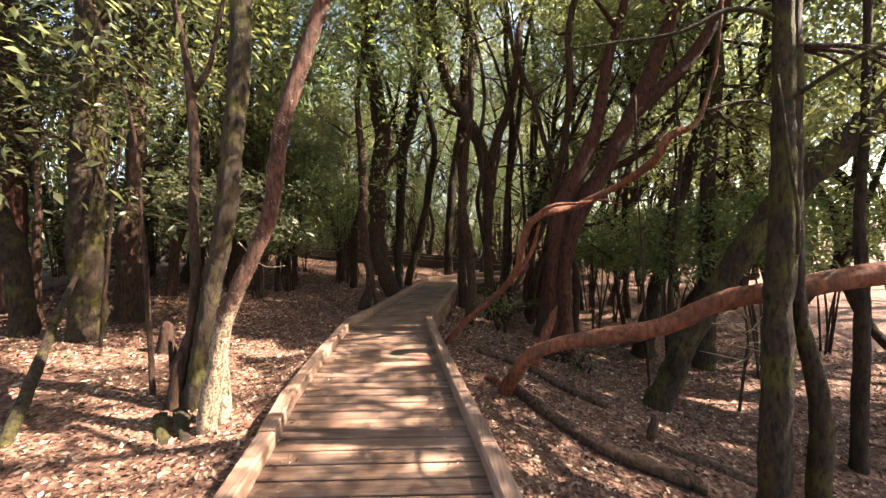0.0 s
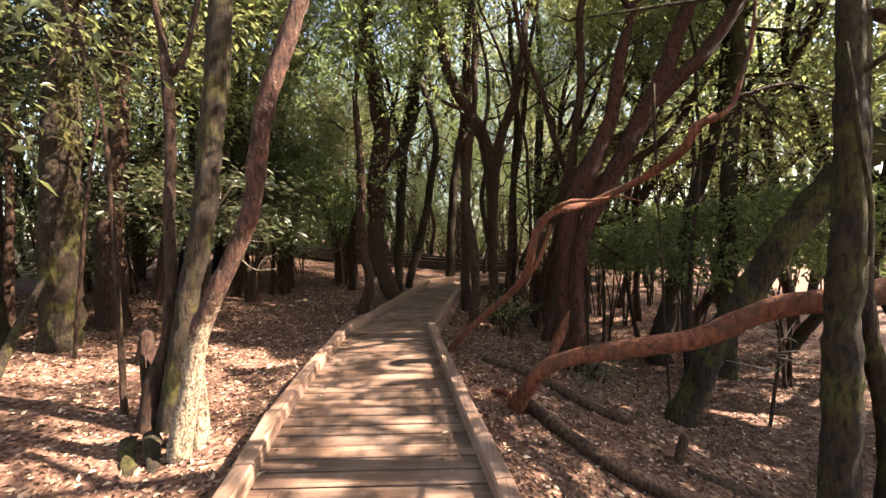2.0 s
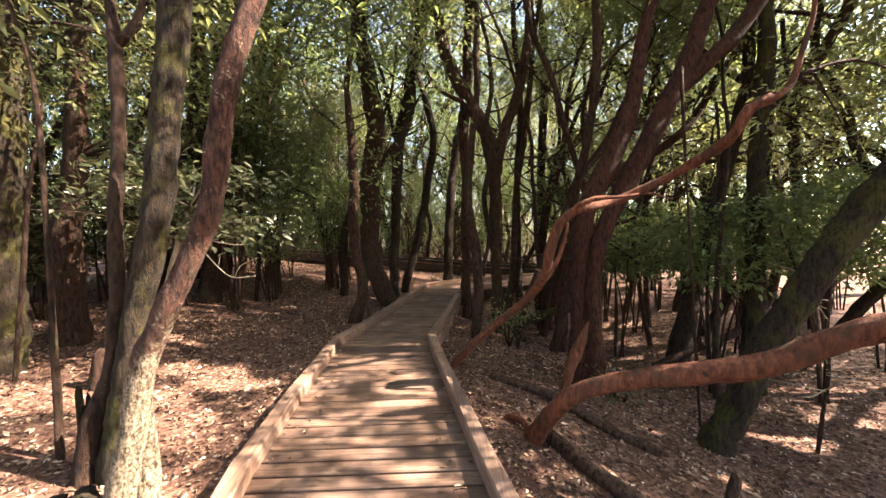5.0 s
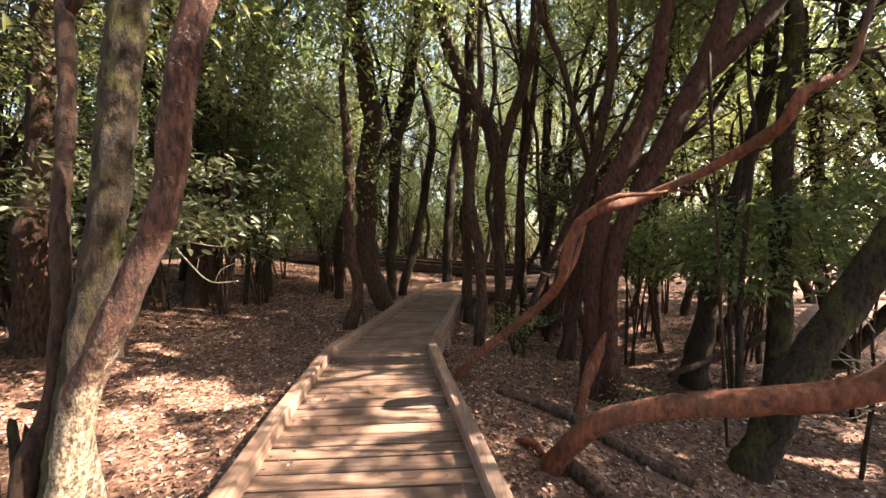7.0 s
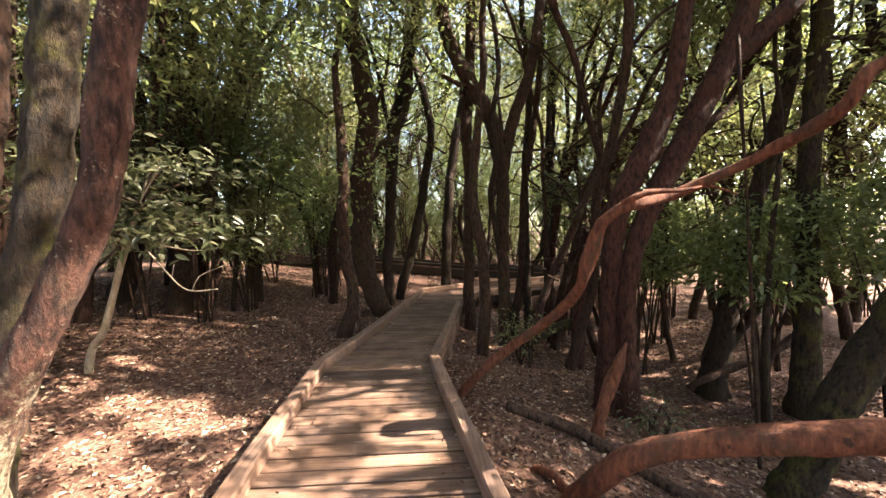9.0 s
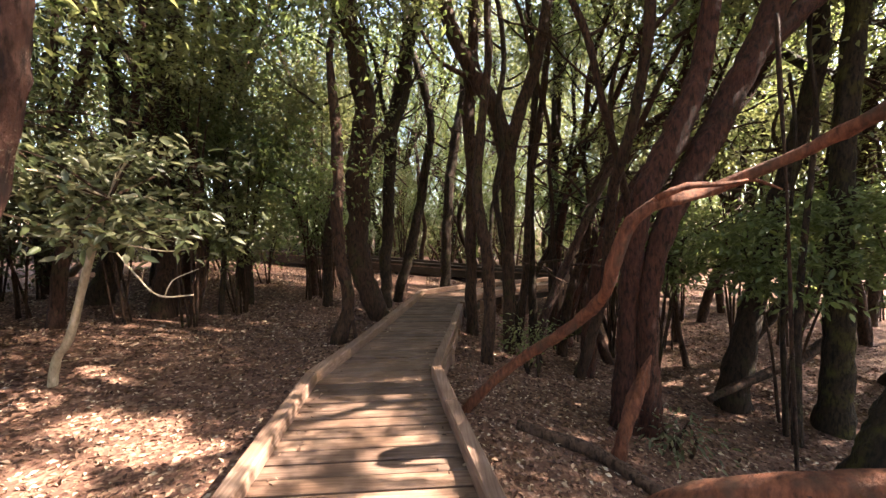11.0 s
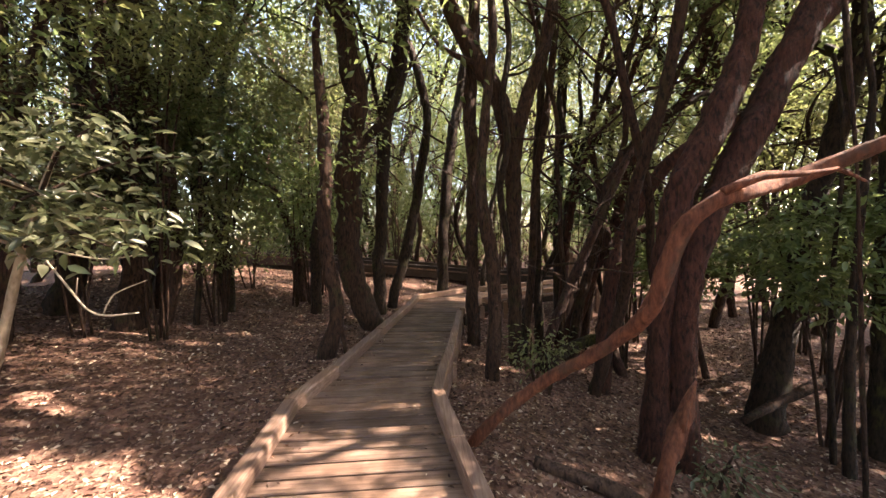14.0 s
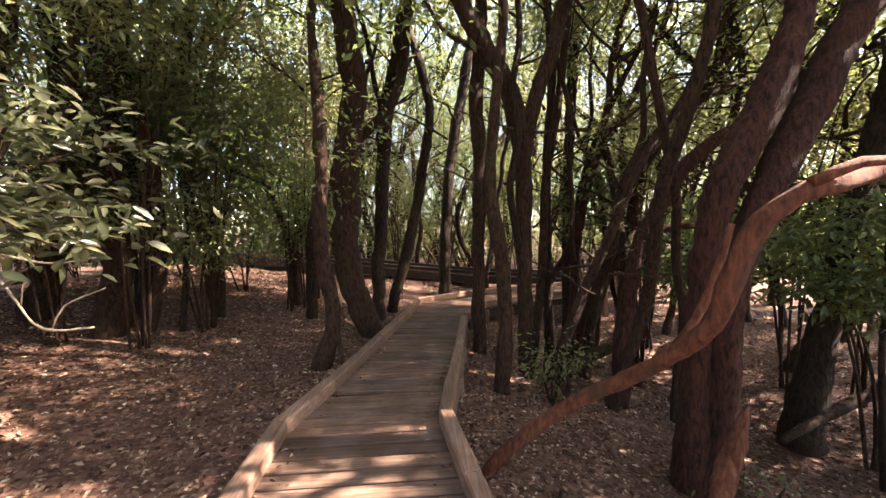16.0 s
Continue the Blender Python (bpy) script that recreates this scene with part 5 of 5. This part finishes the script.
def overhang():
    """Leafy boughs hanging over the clearing from trees beside it, and unseen shade boughs."""
    # those at z 5.8 to 6.0 are unseen, added only to cast shade
    for n, (x, y, z, rx, ry, rz, k, src) in enumerate([(-4.6, 4.6, 3.3, 1.3, 0.7, 0.7, 900, (-4.8, 5.2, 3.6)), (-3.6, 5.2, 3.6, 0.9, 0.6, 0.7, 500, (-4.8, 5.2, 3.9)), (-5.6, 4.6, 2.9, 0.9, 0.6, 0.8, 500, (-4.9, 5.2, 2.7)), (-4.0, 6.6, 2.7, 0.8, 0.6, 0.7, 1000, (-5.1, 6.3, 2.7)), (-6.4, 5.4, 4.2, 1.2, 0.8, 0.8, 1500, (-6.1, 5.6, 4.0)), (3.6, 4.4, 2.6, 0.8, 0.6, 0.5, 500, (2.9, 4.2, 2.8)), (4.2, 3.2, 2.7, 0.9, 0.6, 0.5, 500, (2.7, 2.9, 2.9)), (6.1, 6.8, 2.9, 1.0, 0.8, 1.0, 2000, (4.8, 6.7, 3.4)), (-6.0, 6.2, 5.2, 1.3, 0.8, 0.9, 1400, (-5.0, 6.3, 4.6)), (-4.4, 5.6, 4.9, 1.2, 0.7, 0.8, 1200, (-4.7, 5.2, 4.6)), (-7.6, 5.8, 3.4, 1.1, 0.7, 1.0, 900, (-7.1, 6.2, 3.4)), (-3.6, 4.6, 4.5, 0.9, 0.7, 0.6, 700, (-4.7, 5.2, 4.4)), (2.9, 3.2, 5.9, 0.7, 0.4, 0.5, 2600, (2.5, 2.9, 5.4)), (6.0, 4.75, 6.0, 0.6, 0.4, 0.6, 2600, (6.6, 4.4, 5.2)), (6.0, 2.1, 5.8, 0.8, 0.7, 0.8, 3500, (6.4, 1.4, 5.2)), (6.4, 6.9, 3.7, 0.8, 0.7, 0.7, 1600, (4.9, 6.7, 4.0)), (-7.4, 7.2, 5.6, 1.4, 0.8, 1.0, 2000, (-7.1, 6.2, 5.0))]):
        r2 = R(1200 + n)
        root = thing("leafy_bough", src, "leafy laurel bough hanging from a trunk, some unseen and added for shade", "branch", "leafy boughs")
        for i in range(4):
            q = (x + r2.uniform(-0.7, 0.7) * rx, y + r2.uniform(-0.7, 0.7) * ry, z + r2.uniform(-0.4, 0.4) * rz)
            m = [(a + b) / 2 for a, b in zip(src, q)]
            part("twig", mesh_of("twig", [tube([(*src, 0.02), (m[0], m[1], m[2] + 0.15, 0.012), (*q, 0.004)], 6, 0.15, 0.2, i, src)], BARK_BROWN), None, root)
        p, a = sprays(r2, (x, y, z), (rx, ry, rz), k // 14, 14, 0.14, 0.5)
        p, a = carved(p, a, LIT)
        part("leaves", leaf_mesh("bough_leaves", p - np.array(src), a, 0.066, LEAF_SHADE if x < 0 else LEAF_OLIVE, r2), None, root)


overhang()


def dead_sapling():
    """A bare pale sapling with fine twigs on the slope."""
    o = (4.05, 5.03, ground_z(4.05, 5.03))
    g = o[2]
    root = thing("dead_sapling", o, "bare pale dead sapling with fine twigs on the slope", "dead sapling")
    part("stem", mesh_of("stem", [tube([(4.05, 5.03, g - 0.1, 0.022), (4.1, 5.02, g + 0.5, 0.02), (4.13, 5.0, g + 1.0, 0.017), (4.08, 5.0, g + 1.5, 0.013), (4.16, 5.0, g + 2.1, 0.008)], 8, 0.1, 0.15, 2, o)], BARK_BROWN), None, root)
    rng = random.Random(14)
    for i in range(16):
        z = g + rng.uniform(0.6, 1.9)
        a, ln = rng.uniform(0, 6.28), rng.uniform(0.3, 0.75)
        q = (4.1 + math.cos(a) * ln, 5.0 + math.sin(a) * ln * 0.6, z + rng.uniform(-0.05, 0.3))
        m = ((4.1 + q[0]) / 2, (5.0 + q[1]) / 2, (z + q[2]) / 2 + rng.uniform(-0.05, 0.06))
        part("twig", mesh_of("twig", [tube([(4.1, 5.0, z, 0.008), (*m, 0.006), (*q, 0.003)], 5, 0.12, 0.2, i, o)], DEADWOOD), None, root)


dead_sapling()


def sunlit_sapling():
    """The big-leaved young laurel at the edge of the clearing."""
    o = (-4.42, 6.4, ground_z(-4.42, 6.4))
    root = thing("young_laurel", o, "young laurel with large sunlit yellow-green leaves and a pale thin stem", "tree")
    stem = [(-4.42, 6.4, o[2] - 0.1, 0.042), (-4.3, 6.36, 0.3, 0.04), (-4.1, 6.3, 0.54, 0.038), (-3.71, 6.2, 1.52, 0.032), (-3.45, 6.1, 1.95, 0.024), (-3.1, 5.9, 2.3, 0.012)]
    part("trunk", mesh_of("trunk", [tube(stem, 10, 0.1, 0.12, 5, o)], DEADWOOD), None, root)
    rng = random.Random(31)
    tips = []
    for i in range(20):
        s = stem[3] if i < 8 else stem[4]
        q = (rng.uniform(-5.2, -2.55), rng.uniform(5.5, 6.8), rng.uniform(1.5, 2.6))
        m = ((s[0] + q[0]) / 2, (s[1] + q[1]) / 2, (s[2] + q[2]) / 2 + 0.12)
        part("twig", mesh_of("twig", [tube([(*s[:3], 0.014), (*m, 0.01), (*q, 0.004)], 6, 0.12, 0.2, i, o)], DEADWOOD if i % 3 == 0 else BARK_BROWN), None, root)
        tips += [m, q, tuple((a + b) / 2 for a, b in zip(m, q))]
    r2 = R(55)
    t = np.array(tips)
    base = t[r2.randint(0, len(t), 1900)] + r2.normal(0, 0.2, (1900, 3)) * np.array([1.3, 1, 0.4])
    aims = r2.normal(0, 1, (1900, 3)) * np.array([1, 1, 0.3]) + np.array([0.5, -0.3, -0.25])
    part("crown", leaf_mesh("sapling_leaves", base - np.array(o), aims, 0.12, LEAF_BRIGHT, r2, 0.4), None, root)
    # the bare white twig that hangs beneath
    twig = [[(-3.25, 5.9, 1.42, 0.008), (-3.0, 5.8, 1.2, 0.008), (-2.8, 5.7, 1.07, 0.008), (-2.66, 5.68, 1.03, 0.007), (-2.42, 5.65, 1.05, 0.005)], [(-2.7, 5.7, 1.03, 0.006), (-2.64, 5.72, 1.17, 0.005), (-2.42, 5.75, 1.27, 0.003)], [(-2.95, 5.78, 1.16, 0.005), (-2.9, 5.75, 1.3, 0.003)], [(-3.0, 5.7, 1.5, 0.006), (-2.6, 5.6, 1.44, 0.006), (-2.3, 5.55, 1.47, 0.004)]]
    part("dead_twig", mesh_of("dead_twig", [tube(p, 6, 0.06, 0.2, 3, o) for p in twig], DEADWOOD), None, root, "bare bleached twig")


sunlit_sapling()


def fallen_leaves():
    r = R(9)
    n = 180000
    x = np.concatenate([r.uniform(-9, -0.9, n // 2), -0.4 + 9 * r.uniform(0, 1, n // 2) ** 1.35])
    y = 0.6 + 16 * r.uniform(0, 1, n) ** 1.6
    z = np.array([ground_z(a, b) for a, b in zip(x, y)]) + 0.006
    aims = r.normal(0, 1, (n, 3)) * np.array([1, 1, 0.22])
    me = leaf_mesh("fallen_leaves", np.stack([x, y, z], 1), aims, 0.053, FALLEN, r, 0.5, 0.05, False)
    tagged(part("fallen_leaves", me, None), "brown and pale fallen leaves strewn over the forest floor", "leaf litter", kind="stuff")
    m = 260
    y = r.uniform(0.8, 9, m)
    side = r.uniform(0, 1, m)
    e = np.where(side < 0.5, side * 0.3, 1 - (1 - side) * 0.3)
    x = np.array([along(LEFT_OUT, b) + 0.14 + (along(RIGHT_OUT, b) - along(LEFT_OUT, b) - 0.28) * k for b, k in zip(y, e)])
    me = leaf_mesh("deck_leaves", np.stack([x, y, np.full(m, DECK + 0.006)], 1), r.normal(0, 1, (m, 3)) * np.array([1, 1, 0.1]), 0.045, FALLEN, r, 0.4, 0.05)
    tagged(part("deck_leaves", me, None), "small dry leaves scattered on the planks", "leaf litter", kind="stuff")


fallen_leaves()
